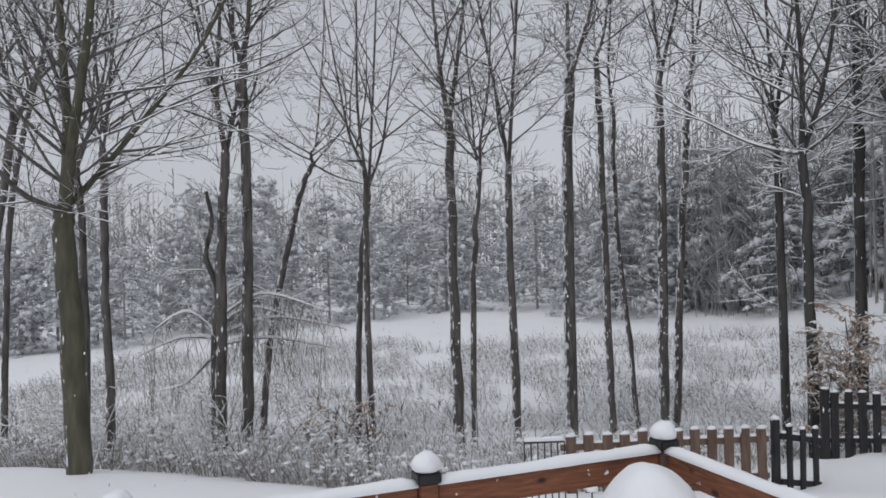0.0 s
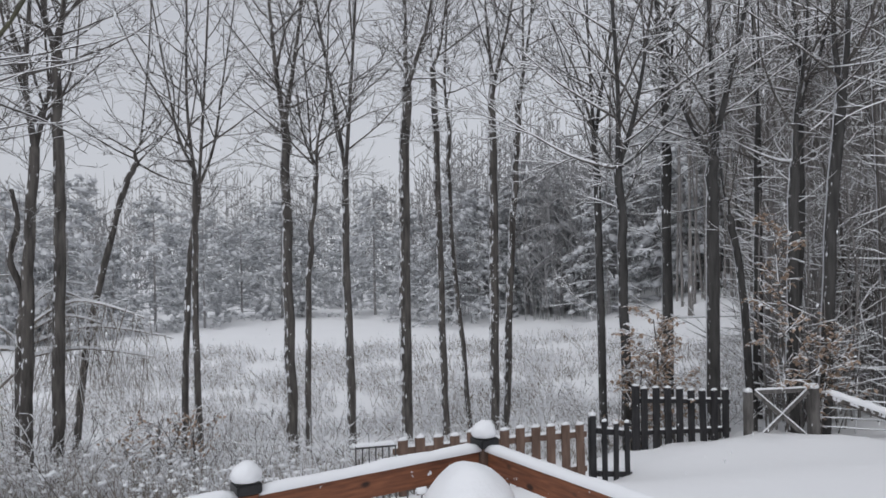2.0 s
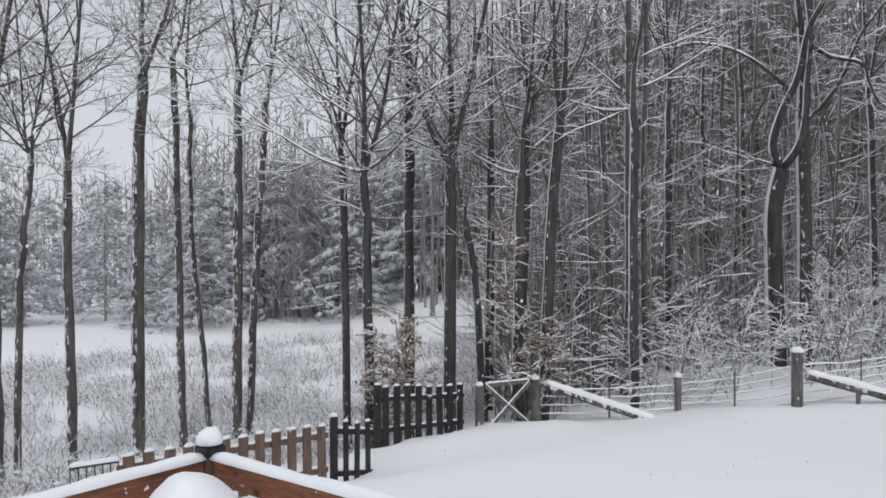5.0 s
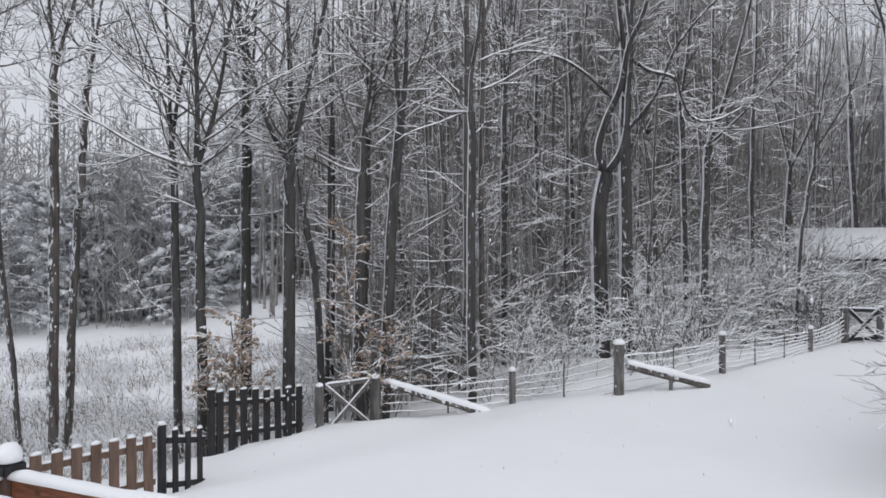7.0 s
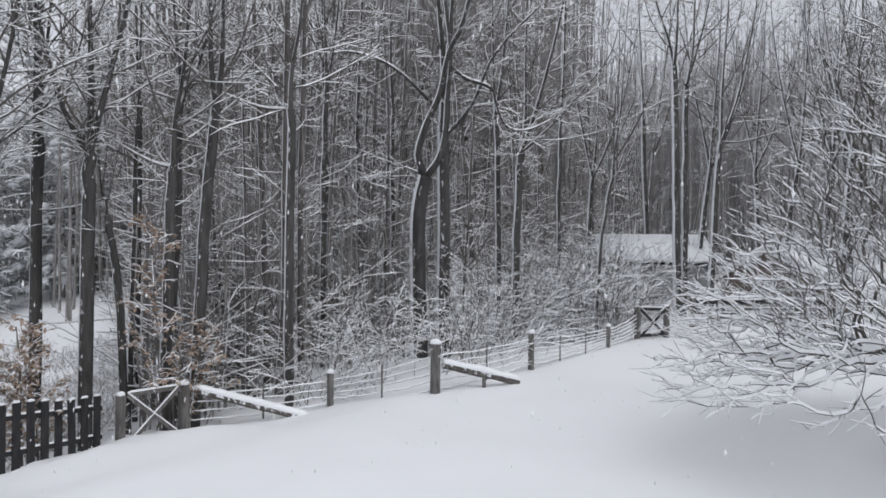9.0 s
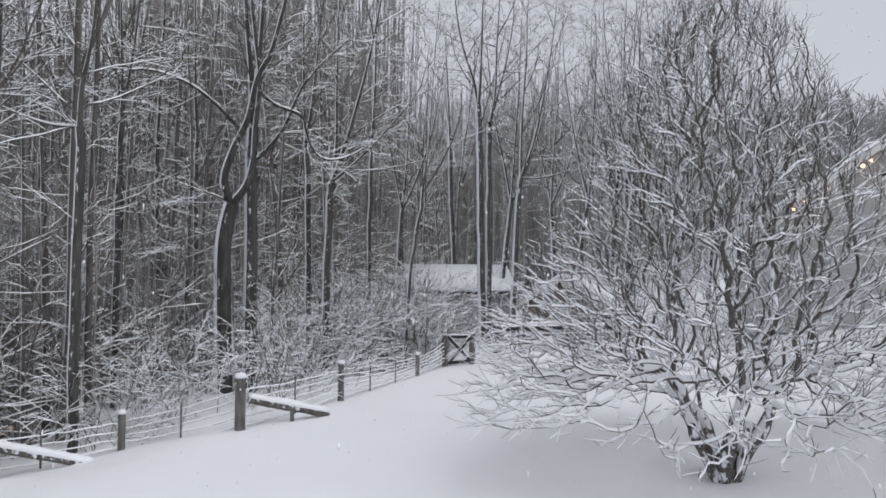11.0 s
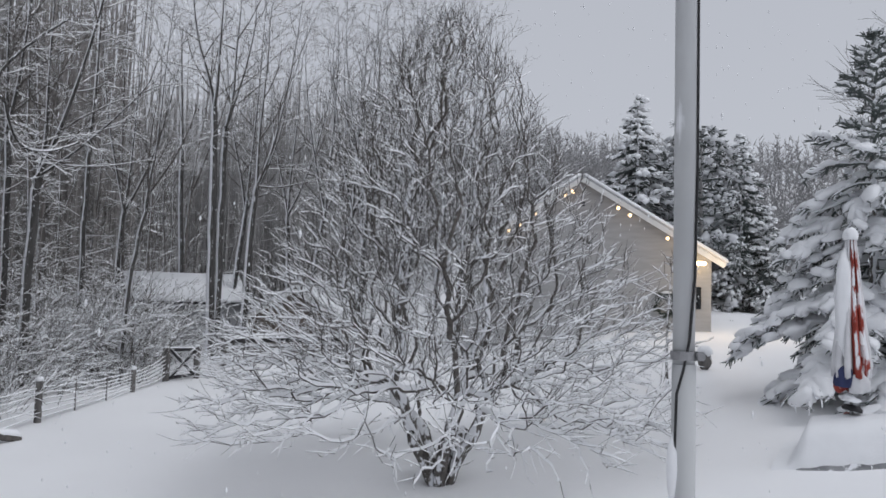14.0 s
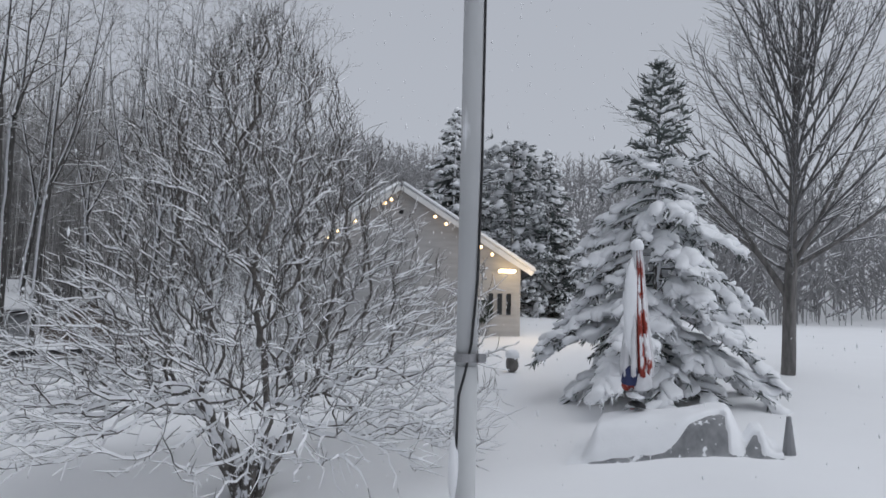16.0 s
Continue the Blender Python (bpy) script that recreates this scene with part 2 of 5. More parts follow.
def edge_y(x):
    return 9.4 + 1.6 * smooth(0, -7, x) - 1.6 * smooth(16, 26, x)


def ground(x, y):
    rise = 0.2 * min(6, max(0, -y)) + 0.04 * max(0, min(12, -y - 6))
    south = 0.062 * max(0, min(40, x - 13)) * (1 - 0.75 * smooth(10, 24, -y))
    north = 0.22 * smooth(11, 16, x) + 0.012 * max(0, min(40, x - 16)) + 0.28 * smooth(23.8, 25.6, x)
    t = smooth(0, 5, y)
    east = south * (1 - t) + north * t
    u = max(0, y - edge_y(x))
    drop = (3.1 - 2.1 * smooth(4, 17, x - 0.4 * max(0, y - 15))) * (1 - math.exp(-u / 8.5))
    hill = 22 * smooth(55, 140, x) * (1 - 0.6 * smooth(10, 60, y)) + 9 * smooth(90, 220, y) + 16 * smooth(40, 120, -y) * (1 - 0.7 * smooth(40, 100, x))
    west = -0.05 * max(0, min(30, -x - 7))
    bank = 0.36 * smooth(4.6, 6.2, x) * (1 - smooth(8.6, 10.5, x)) * smooth(9.5, 11.5, y) * (1 - smooth(13.4, 14.6, y))
    return rise + east - drop + hill + west + bank


def build_ground():
    xs = sorted({round(v, 2) for v in list(np.arange(-16, 34, 0.45)) + list(np.geomspace(34, 400, 26)) + list(-np.geomspace(16, 400, 26))})
    ys = sorted({round(v, 2) for v in list(np.arange(-16, 30, 0.45)) + list(np.geomspace(30, 500, 30)) + list(-np.geomspace(16, 400, 26))})
    vs, fs = [], []
    for y in ys:
        for x in xs:
            z = ground(x, y)
            p = Vector((x, y, 0))
            z += 0.05 * noise.noise(p * 0.35) + 0.02 * noise.noise(p * 1.1)
            wild = smooth(0.5, 4, y - edge_y(x))
            z += wild * (0.16 * noise.noise(p * 0.8) + 0.1 * noise.noise(p * 2.1))
            vs.append((x, y, z))
    w = len(xs)
    for j in range(len(ys) - 1):
        for i in range(w - 1):
            fs.append((j * w + i, j * w + i + 1, (j + 1) * w + i + 1, (j + 1) * w + i))
    ob = mesh_ob("ground", vs, fs, SNOW)
    tagged(ob, "snow-covered lawn falling away to a white marsh field", "ground", kind="structure")


build_ground()


# ---- trees ----
def tube(vs, fs, pts, rad, sides):
    n = len(pts)
    base = len(vs)
    for i, p in enumerate(pts):
        d = (pts[min(i + 1, n - 1)] - pts[max(i - 1, 0)]).normalized()
        ref = Vector((0, 1, 0)) if abs(d.y) < 0.8 else Vector((1, 0, 0))
        a = d.cross(ref).normalized()
        b = d.cross(a)
        r = rad[i]
        for k in range(sides):
            t = 2 * math.pi * k / sides
            vs.append(p + a * (math.cos(t) * r) + b * (math.sin(t) * r))
    for i in range(n - 1):
        for k in range(sides):
            q = (k + 1) % sides
            fs.append((base + i * sides + k, base + i * sides + q, base + (i + 1) * sides + q, base + (i + 1) * sides + k))


def snow_strip(vs, fs, pts, rad, load):
    base = len(vs)
    n = len(pts)
    for i, p in enumerate(pts):
        d = pts[min(i + 1, n - 1)] - pts[max(i - 1, 0)]
        flat = math.hypot(d.x, d.y) / max(d.length, 1e-6)
        side = Vector((-d.y, d.x, 0))
        side = side.normalized() if side.length > 1e-6 else Vector((1, 0, 0))
        r = rad[i]
        if i in (0, n - 1):
            r, flat = r * 0.6, flat * 0.35
        w = (r * 0.85 + 0.0018 * load) * min(1, flat * 1.4)
        h = r * 0.6 + flat * load * (0.006 + min(0.024, 0.62 * r))
        vs.append(p - side * w + Vector((0, 0, r * 0.25)))
        vs.append(p + Vector((0, 0, h)))
        vs.append(p + side * w + Vector((0, 0, r * 0.25)))
    for i in range(n - 1):
        a, b = base + 3 * i, base + 3 * i + 3
        fs.append((a, a + 1, b + 1, b))
        fs.append((a + 1, a + 2, b + 2, b + 1))


class Growth:
    def __init__(self, seed, load=1.0, thin=0.006, bend=1.0):
        self.rng = random.Random(seed)
        self.trunk, self.crown, self.snow = ([], []), ([], []), ([], [])
        self.cover, self.thin, self.bend = load, thin, bend

    def line(self, p, d, length, r0, r1, steps, wiggle, up, level):
        rng = self.rng
        pts, rad = [p.copy()], [r0]
        d = d.normalized()
        curl = Vector((rng.gauss(0, wiggle), rng.gauss(0, wiggle), rng.gauss(0, wiggle))) * (0.55 * self.bend if level else 0.25)
        wiggle *= 0.75
        for i in range(steps):
            d = d + curl + Vector((rng.gauss(0, wiggle), rng.gauss(0, wiggle), rng.gauss(0, wiggle) + up))
            d.normalize()
            p = p + d * (length / steps)
            pts.append(p)
            rad.append(max(self.thin, r0 + (r1 - r0) * (i + 1) / steps))
        if level:
            rad[-1] *= 0.4
        sides = 9 if r0 > 0.07 else 5 if r0 > 0.022 else 3
        tube(*(self.trunk if level == 0 else self.crown), pts, rad, sides)
        if level > 0:
            snow_strip(*self.snow, pts, rad, self.cover)
        return pts, rad, d

    def branch(self, pts, rad, plan, level, lo, hi=1.0):
        """Side branches along a limb; plan gives count, length, angle, up-bend and wiggle for each order."""
        if level >= len(plan):
            return
        rng = self.rng
        count, length, angle, up, wig, steps = plan[level]
        n = len(pts) - 1
        spin = rng.random() * 6.28
        for c in range(count):
            f = lo + (hi - lo) * (c + rng.random()) / count
            i = min(n - 1, int(f * n))
            p = pts[i].lerp(pts[i + 1], f * n - i)
            d = (pts[i + 1] - pts[i]).normalized()
            ref = Vector((0, 0, 1)) if abs(d.z) < 0.9 else Vector((1, 0, 0))
            a = d.cross(ref).normalized()
            b = d.cross(a)
            spin += 2.4 + rng.gauss(0, 0.5)
            an = radians(angle + rng.gauss(0, 9))
            v = d * math.cos(an) + (a * math.cos(spin) + b * math.sin(spin)) * math.sin(an)
            if level > 0:
                v.z = v.z * 0.6 + 0.1
            ln = length * (1.12 - 0.62 * f) * rng.uniform(0.65, 1.25)
            r = max(self.thin * 1.1, min(rad[i] * 0.62, 0.0085 * ln + 0.003))
            q = self.line(p, v, ln, r, max(self.thin, r * 0.3), steps, wig, up, level + 1)
            self.branch(q[0], q[1], plan, level + 1, 0.22)

    def finish(self, name, m, label, bark, category="tree", group="", twig=None):
        top = empty(name, m, label, category, group)
        if self.trunk[0]:
            mesh_ob("trunk", *self.trunk, bark, top)
        if self.crown[0]:
            mesh_ob("crown", *self.crown, twig or TWIG, top, label="bare twigs and branches")
        if self.snow[0]:
            tagged(mesh_ob("snow", *self.snow, CAP, top, smooth=False, label="snow lying along the branches"), kind="stuff")
        return top


def curve(points, steps=5):
    """A smooth line through a few points."""
    out = []
    n = len(points)
    for i in range(n - 1):
        p0, p1, p2, p3 = points[max(0, i - 1)], points[i], points[i + 1], points[min(n - 1, i + 2)]
        for k in range(steps):
            t = k / steps
            out.append(0.5 * (2 * p1 + (p2 - p0) * t + (2 * p0 - 5 * p1 + 4 * p2 - p3) * t ** 2 + (3 * p1 - p0 - 3 * p2 + p3) * t ** 3))
    return out + [points[-1]]


def bare_tree(x, y, radius, bends, leads, label="", bark=None, load=0.9, rich=1.0, low=0.55):
    """A tall hardwood. bends: sideways shift and height of the trunk up to its fork; leads: where the
    leaders that leave the fork pass. Both are set to fit the camera's view; sideways runs across it."""
    g = Growth(int(abs(x) * 131 + y * 17), load, 0.0055)
    rng = g.rng
    side = Vector((y, -x, 0)).normalized()
    deep = Vector((x, y, 0)).normalized()

    def spot(u, h, depth=0.0):
        return side * u + deep * depth + Vector((0, 0, h))

    line = curve([spot(0, -0.6)] + [spot(u, h, rng.gauss(0, 0.05)) for u, h in bends], 6)
    line = [p + Vector((rng.gauss(0, 0.014), rng.gauss(0, 0.014), 0)) for p in line]
    n = len(line)
    rad = [radius * (1.12 - 0.3 * (i / (n - 1)) ** 0.7) for i in range(n)]
    rad[0] *= 1.25
    tube(*g.trunk, line, rad, 10)
    twigs = [(max(3, int(6 * rich)), 0.95, 42, 0.035, 0.1, 4), (max(1, int(2.6 * rich)), 0.42, 36, 0.03, 0.12, 2)]
    # thin side shoots low on the trunk
    g.branch(line, rad, [(int(5 * rich), 1.5, 62, 0.05, 0.08, 5)] + twigs, 0, low)
    top = line[-1]
    for k, (u, h) in enumerate(leads):
        aim = spot(u, h, rng.gauss(0, 0.5))
        rise = (aim - top)
        steep = rise.z / max(rise.length, 0.01)
        r0 = radius * (0.62 if len(leads) > 1 else 0.8) * (1.0 if steep > 0.86 else 0.55)
        more = 15.5 - h if steep > 0.75 else 0.5 * rise.length
        d = rise.normalized()
        far = aim + (d * 0.55 + Vector((0, 0, 0.45 if steep > 0.6 else 0.12))).normalized() * max(0.8, more * 0.5)
        end = far + (d * 0.4 + Vector((rng.gauss(0, 0.1), rng.gauss(0, 0.1), 0.6 if steep > 0.6 else 0.2))).normalized() * max(0.6, more * 0.5)
        pts = curve([top, top.lerp(aim, 0.45) - Vector((0, 0, 0.06 * rise.length)) + side * rng.gauss(0, 0.05), aim, far, end], 5)
        m = len(pts)
        rr = [max(0.007, r0 * (1 - 0.9 * (i / (m - 1)) ** 0.8)) for i in range(m)]
        tube(*(g.trunk if steep > 0.6 else g.crown), pts, rr, 8)
        snow_strip(*g.snow, pts, rr, load)
        reach = sum((q - p).length for p, q in zip(pts, pts[1:]))
        # what rises above the camera's view is drawn with fewer twigs
        high = min(1.0, max(0.2, (4.4 + 0.36 * math.hypot(x, y) - ground(x, y) - top.z) / max(0.5, end.z - top.z)))
        long = min(2.7, 0.9 + 0.26 * reach)
        g.branch(pts, rr, [(int(1.75 * reach * high * rich) + 2, long, 54, 0.03, 0.075, 6)] + twigs, 0, 0.08, high)
        if high < 0.95:
            g.branch(pts, rr, [(int(1.3 * reach * (1 - high)) + 1, 0.7 * long, 40, 0.045, 0.07, 4), (4, 0.8, 38, 0.04, 0.1, 2)], 0, high, 1.0)
    words = label or ("tall forked bare hardwood with snow along its dark branches" if len(leads) > 1 else "slender bare hardwood with snow along its dark branches")
    return g.finish("bare_tree", Matrix.Translation((x, y, ground(x, y))), words, bark or BARK, group="bare trees round the lawn")


# the row between the lawn and the marsh
bare_tree(-5.70, 10.76, 0.17, ((-0.06, 2.0), (-0.12, 3.44), (-0.1, 3.8)), ((-0.08, 6.9), (0.34, 6.9), (2.2, 7.0), (-0.95, 4.4)), "mossy many-limbed bare tree at the snowy lawn's edge", BARK_MOSS, 0.9, 1.15, 0.8)
bare_tree(-9.7, 14.6, 0.1, ((0.2, 3.5), (0.7, 7.0)), ((0.4, 9.0), (1.4, 9.0)))
bare_tree(-11.7, 18.4, 0.08, ((0.29, 5.9), (0.95, 9.5)), ((0.5, 11.6), (1.66, 11.8)))
bare_tree(-9.2, 17.6, 0.1, ((0.1, 4.0), (0.0, 7.0)), ((-0.4, 9.5), (0.5, 9.8)))
bare_tree(-6.87, 14.17, 0.083, ((-0.03, 3.0), (-0.02, 4.66), (0.0, 6.07)), ((-0.11, 8.3), (0.26, 9.0), (1.74, 6.25)))
bare_tree(-5.22, 15.57, 0.118, ((0.07, 3.0), (0.14, 5.0), (0.27, 6.56)), ((-0.21, 9.7), (0.24, 9.8), (0.8, 9.1)))
bare_tree(-4.74, 15.73, 0.122, ((0.12, 3.5), (0.18, 6.27), (0.14, 8.66)), ((-0.03, 9.85), (0.32, 9.87)), low=0.7)
bare_tree(-5.53, 19.65, 0.09, ((0.34, 2.76), (1.19, 6.5), (1.59, 7.4)), ((2.14, 8.0), (2.87, 6.8), (1.69, 8.2)), "leaning broken-topped bare tree dusted with snow", rich=0.8)
bare_tree(-2.92, 19.33, 0.081, ((0.19, 4.3), (0.44, 6.34), (0.48, 6.8)), ((0.81, 11.6), (1.11, 9.4)))
bare_tree(-2.28, 17.55, 0.074, ((-0.02, 4.16), (0.0, 6.16), (-0.01, 6.8)), ((-0.1, 10.8), (-0.55, 8.8)))
bare_tree(-0.19, 18.71, 0.134, ((-0.11, 4.26), (-0.1, 8.28)), ((-0.44, 11.3), (0.33, 11.3)), low=0.75, rich=1.35)
bare_tree(0.12, 18.66, 0.078, ((0.09, 4.52), (0.33, 7.05)), ((0.59, 9.1), (0.16, 8.5)), rich=1.35)
bare_tree(1.25, 19.0, 0.108, ((-0.08, 4.24), (-0.1, 7.25)), ((-0.73, 11.4), (0.25, 11.4)), low=0.7, rich=1.35)
bare_tree(2.84, 20.64, 0.165, ((0.02, 5.84), (0.17, 9.85)), ((0.16, 12.0), (0.78, 11.8)), low=0.75, rich=1.35)
bare_tree(4.06, 21.17, 0.106, ((-0.07, 3.3), (-0.13, 7.46), (-0.21, 10.6)), ((-0.24, 12.2), (0.14, 12.2)), low=0.4, rich=1.35)
bare_tree(5.01, 22.0, 0.077, ((-0.29, 3.1), (-0.54, 6.27), (-0.55, 9.26)), ((-0.55, 12.5),), low=0.4, rich=1.35)
bare_tree(5.5, 21.27, 0.145, ((0.09, 5.83), (0.08, 9.8)), ((-0.02, 12.2), (0.66, 12.1)), rich=1.35)
bare_tree(5.98, 21.73, 0.111, ((0.24, 5.06), (0.47, 8.28), (0.55, 9.9)), ((0.71, 12.3), (0.94, 12.2)), low=0.35, rich=1.35)
# the corner by the fences
SIDED = "bare tree with snow plastered down one side of its trunk"
bare_tree(6.76, 16.10, 0.093, ((-0.04, 5.43), (-0.10, 6.87)), ((-0.20, 9.37), (0.32, 9.81)), "dark bare tree standing close behind the fence", BARK_WHITE, 1.3, low=0.2)
bare_tree(6.85, 15.04, 0.112, ((-0.02, 3.96), (-0.10, 6.13)), ((-2.19, 7.15), (-1.06, 8.03), (-0.18, 10.12), (1.11, 7.26), (0.54, 8.80)), "wide-spreading bare tree with thick snow on every branch", BARK_WHITE, 1.9, 1.2, 0.7)
bare_tree(8.3, 16.0, 0.095, ((0.01, 5.06), (0.04, 9.0)), ((-0.08, 10.4), (0.31, 10.3)), "", BARK_WHITE, 1.3, low=0.4)
bare_tree(8.67, 14.72, 0.142, ((0.06, 4.99), (0.09, 6.11)), ((-0.62, 7.70), (0.04, 9.90), (0.92, 9.90)), "dark forked bare tree with snow on its boughs", BARK_WHITE, 1.5, 1.05, 0.7)
bare_tree(9.55, 14.50, 0.091, ((-0.24, 3.26), (-0.46, 4.73)), ((-0.64, 5.67),), "leaning dead trunk streaked with snow", BARK_WHITE, 1.3, 0.35)
bare_tree(9.91, 15.07, 0.061, ((0.05, 3.0), (0.09, 5.56)), ((0.17, 7.9),), SIDED, BARK_WHITE, 1.4, 0.8)
bare_tree(9.97, 13.90, 0.122, ((0.08, 4.07), (0.14, 5.62)), ((-0.54, 5.89), (0.39, 8.21)), "broken bare trunk with a snow-topped stub", BARK_WHITE, 1.8, 0.7, 0.7)
bare_tree(10.57, 13.72, 0.138, ((0.19, 4.00), (0.45, 6.94)), ((0.29, 9.29), (0.56, 9.29)), SIDED, BARK_WHITE, 1.5, 0.85, 0.7)
bare_tree(10.63, 14.60, 0.095, ((0.11, 5.94), (0.16, 7.21)), ((0.61, 8.27), (0.03, 9.01)), SIDED, BARK_WHITE, 1.5, 0.9, 0.5)
bare_tree(11.96, 12.24, 0.112, ((0.0, 3.0), (0.02, 6.6)), ((0.21, 9.0), (-0.35, 7.1), (-1.2, 6.9)), SIDED, BARK_WHITE, 1.7, 0.8, 0.6)
bare_tree(8.86, 16.97, 0.1, ((0.01, 6.3), (0.0, 7.6)), ((-0.11, 10.1), (0.23, 10.1)), "", BARK_WHITE, 1.3)
bare_tree(11.18, 16.79, 0.068, ((0.04, 5.74), (0.05, 7.6)), ((-0.06, 10.3),), SIDED, BARK_WHITE, 1.3, low=0.3)
# the edge of the woods behind the wire fence
bare_tree(14.83, 16.53, 0.075, ((-0.03, 4.2), (-0.01, 7.4)), ((-0.16, 10.6),), SIDED, BARK_WHITE, 1.3, low=0.3)
bare_tree(15.36, 14.5, 0.087, ((0.01, 3.9), (0.05, 7.8)), ((-0.02, 10.1), (0.36, 10.0)), SIDED, BARK_WHITE, 1.3, low=0.4)
bare_tree(17.66, 16.59, 0.1, ((-0.04, 5.9), (-0.06, 7.7)), ((-0.18, 11.2), (0.18, 11.2)), SIDED, BARK_WHITE, 1.2, low=0.4)
bare_tree(18.4, 12.52, 0.2, ((-0.05, 5.5), (-0.07, 8.0)), ((-0.26, 10.4), (0.15, 10.4)), SIDED, BARK_WHITE, 1.4, 0.85, 0.6)
bare_tree(20.7, 17.7, 0.092, ((-0.14, 5.2), (-0.22, 7.3)), ((-0.1, 12.3),), SIDED, BARK_WHITE, 1.2, low=0.4)
bare_tree(20.66, 16.19, 0.088, ((-0.09, 6.1), (-0.11, 8.0)), ((-0.24, 12.0),), SIDED, BARK_WHITE, 1.2, low=0.4)
bare_tree(21.86, 12.66, 0.104, ((-0.12, 5.8), (-0.18, 7.7)), ((-0.36, 11.4), (0.2, 11.4)), SIDED, BARK_WHITE, 1.3, low=0.4)
bare_tree(21.65, 12.02, 0.135, ((0.14, 5.36), (0.21, 6.28)), ((1.4, 10.5), (0.32, 9.4), (2.68, 8.8)), "spreading bare tree with snowy boughs over the fence", BARK_WHITE, 1.5, 1.1, 0.5)
bare_tree(23.27, 9.88, 0.07, ((0.16, 3.0), (0.55, 5.6)), ((0.79, 7.8),), SIDED, BARK_WHITE, 1.3, low=0.3)
bare_tree(27.25, 13.2, 0.091, ((0.06, 6.0), (0.08, 8.3)), ((0.21, 12.7),), SIDED, BARK_WHITE, 1.2, low=0.4)
# round the sheds
bare_tree(27.99, 8.62, 0.15, ((-0.1, 4.0), (-0.17, 7.6), (-0.25, 9.3)), ((-0.92, 11.8), (-0.12, 11.8)), SIDED, BARK_WHITE, 1.1, 1.1, 0.45)
bare_tree(28.53, 8.6, 0.13, ((0.01, 4.0), (0.01, 7.67), (0.04, 8.7)), ((0.3, 11.9), (0.71, 11.4)), SIDED, BARK_WHITE, 1.1, 1.1, 0.45)
bare_tree(29.26, 7.85, 0.125, ((0.22, 5.0), (0.34, 6.5)), ((1.38, 10.5), (0.58, 11.8), (2.0, 6.6)), "leaning forked bare tree beside the sheds", BARK_WHITE, 1.1, 1.1, 0.4)
bare_tree(34.28, 11.9, 0.12, ((-0.31, 6.5), (-0.38, 9.1)), ((-0.64, 14.0),), SIDED, BARK_WHITE, 1.0)
for x, y, u in ((31.0, 13.6, 0.2), (33.0, 9.4, 0.5), (34.5, 6.3, 0.6), (33.6, 4.6, 0.3), (35.6, 3.9, -0.2), (32.6, 2.2, 0.5), (35.0, 2.0, 0.7), (37.0, 0.6, 0.4), (38.0, 5.2, 0.2), (38.5, 2.4, -0.3), (31.5, 3.7, 0.3), (36.4, 7.6, -0.2), (39.5, -0.6, 0.4)):
    bare_tree(x, y, 0.12, ((0.3 * u, 3.0), (u, 6.0)), ((u - 0.8, 10.0), (u + 0.3, 11.0), (u + 1.3, 9.5)), "bare tree whose fine crown is grey with snow", BARK_WHITE, 1.0, 0.95, 0.3)


def great_tree(x, y):
    """The thick forked tree at the wood's edge with its crooked, snow-plastered limbs."""
    g = Growth(17, 1.6, 0.0055)
    rng = g.rng
    side = Vector((y, -x, 0)).normalized()
    deep = Vector((x, y, 0)).normalized()
    fork = (0.08, 5.2)
    limbs = [
        (0.235, ((0.0, -0.3), (-0.1, 2.0), (-0.12, 4.1), fork)),
        (0.125, (fork, (-0.14, 5.8), (0.1, 6.7), (0.45, 7.5), (0.7, 8.7), (1.1, 9.6), (1.6, 12.0), (1.8, 15.0))),
        (0.12, (fork, (0.45, 5.7), (0.62, 6.4), (0.66, 7.3), (0.75, 8.6), (0.55, 10.4), (0.3, 13.0))),
        (0.07, ((0.62, 6.4), (1.0, 6.75), (1.45, 7.4), (1.9, 8.5), (2.5, 9.3), (3.3, 10.1))),
        (0.055, ((0.7, 8.4), (1.2, 8.0), (1.9, 7.75), (2.05, 7.3), (2.25, 6.8), (2.6, 6.55), (3.1, 6.6), (3.7, 6.9))),
        (0.05, ((0.3, 7.2), (-0.5, 8.0), (-1.3, 8.5), (-2.3, 8.7), (-3.3, 8.4))),
        (0.022, ((-0.1, 5.3), (-0.55, 5.45), (-1.0, 5.2))),
    ]
    for k, (r, line) in enumerate(limbs):
        depth = 0.0 if k == 0 else rng.gauss(0, 0.1)
        pts = curve([side * u + deep * (depth * min(1, i)) + Vector((0, 0, h if h > 0 else h - 0.5)) for i, (u, h) in enumerate(line)], 4)
        n = len(pts)
        rad = [r * ((1.1 - 0.2 * i / n) if k == 0 else (1 - 0.75 * i / n)) for i in range(n)]
        tube(*g.trunk, pts, rad, 10 if k == 0 else 8)
        if k:
            snow_strip(*g.snow, pts, rad, 2.0)
            g.branch(pts, rad, [(int(3 + 9 * min(1, r / 0.06)), 1.7, 46, 0.04, 0.1, 5), (5, 0.8, 40, 0.03, 0.12, 3), (2, 0.4, 38, 0.02, 0.1, 2)], 0, 0.3)
    return g.finish("bare_tree", Matrix.Translation((x, y, ground(x, y))), "thick old forked tree with crooked limbs plastered with snow", PLASTER, group="bare trees round the lawn")


great_tree(17.45, 12.64)


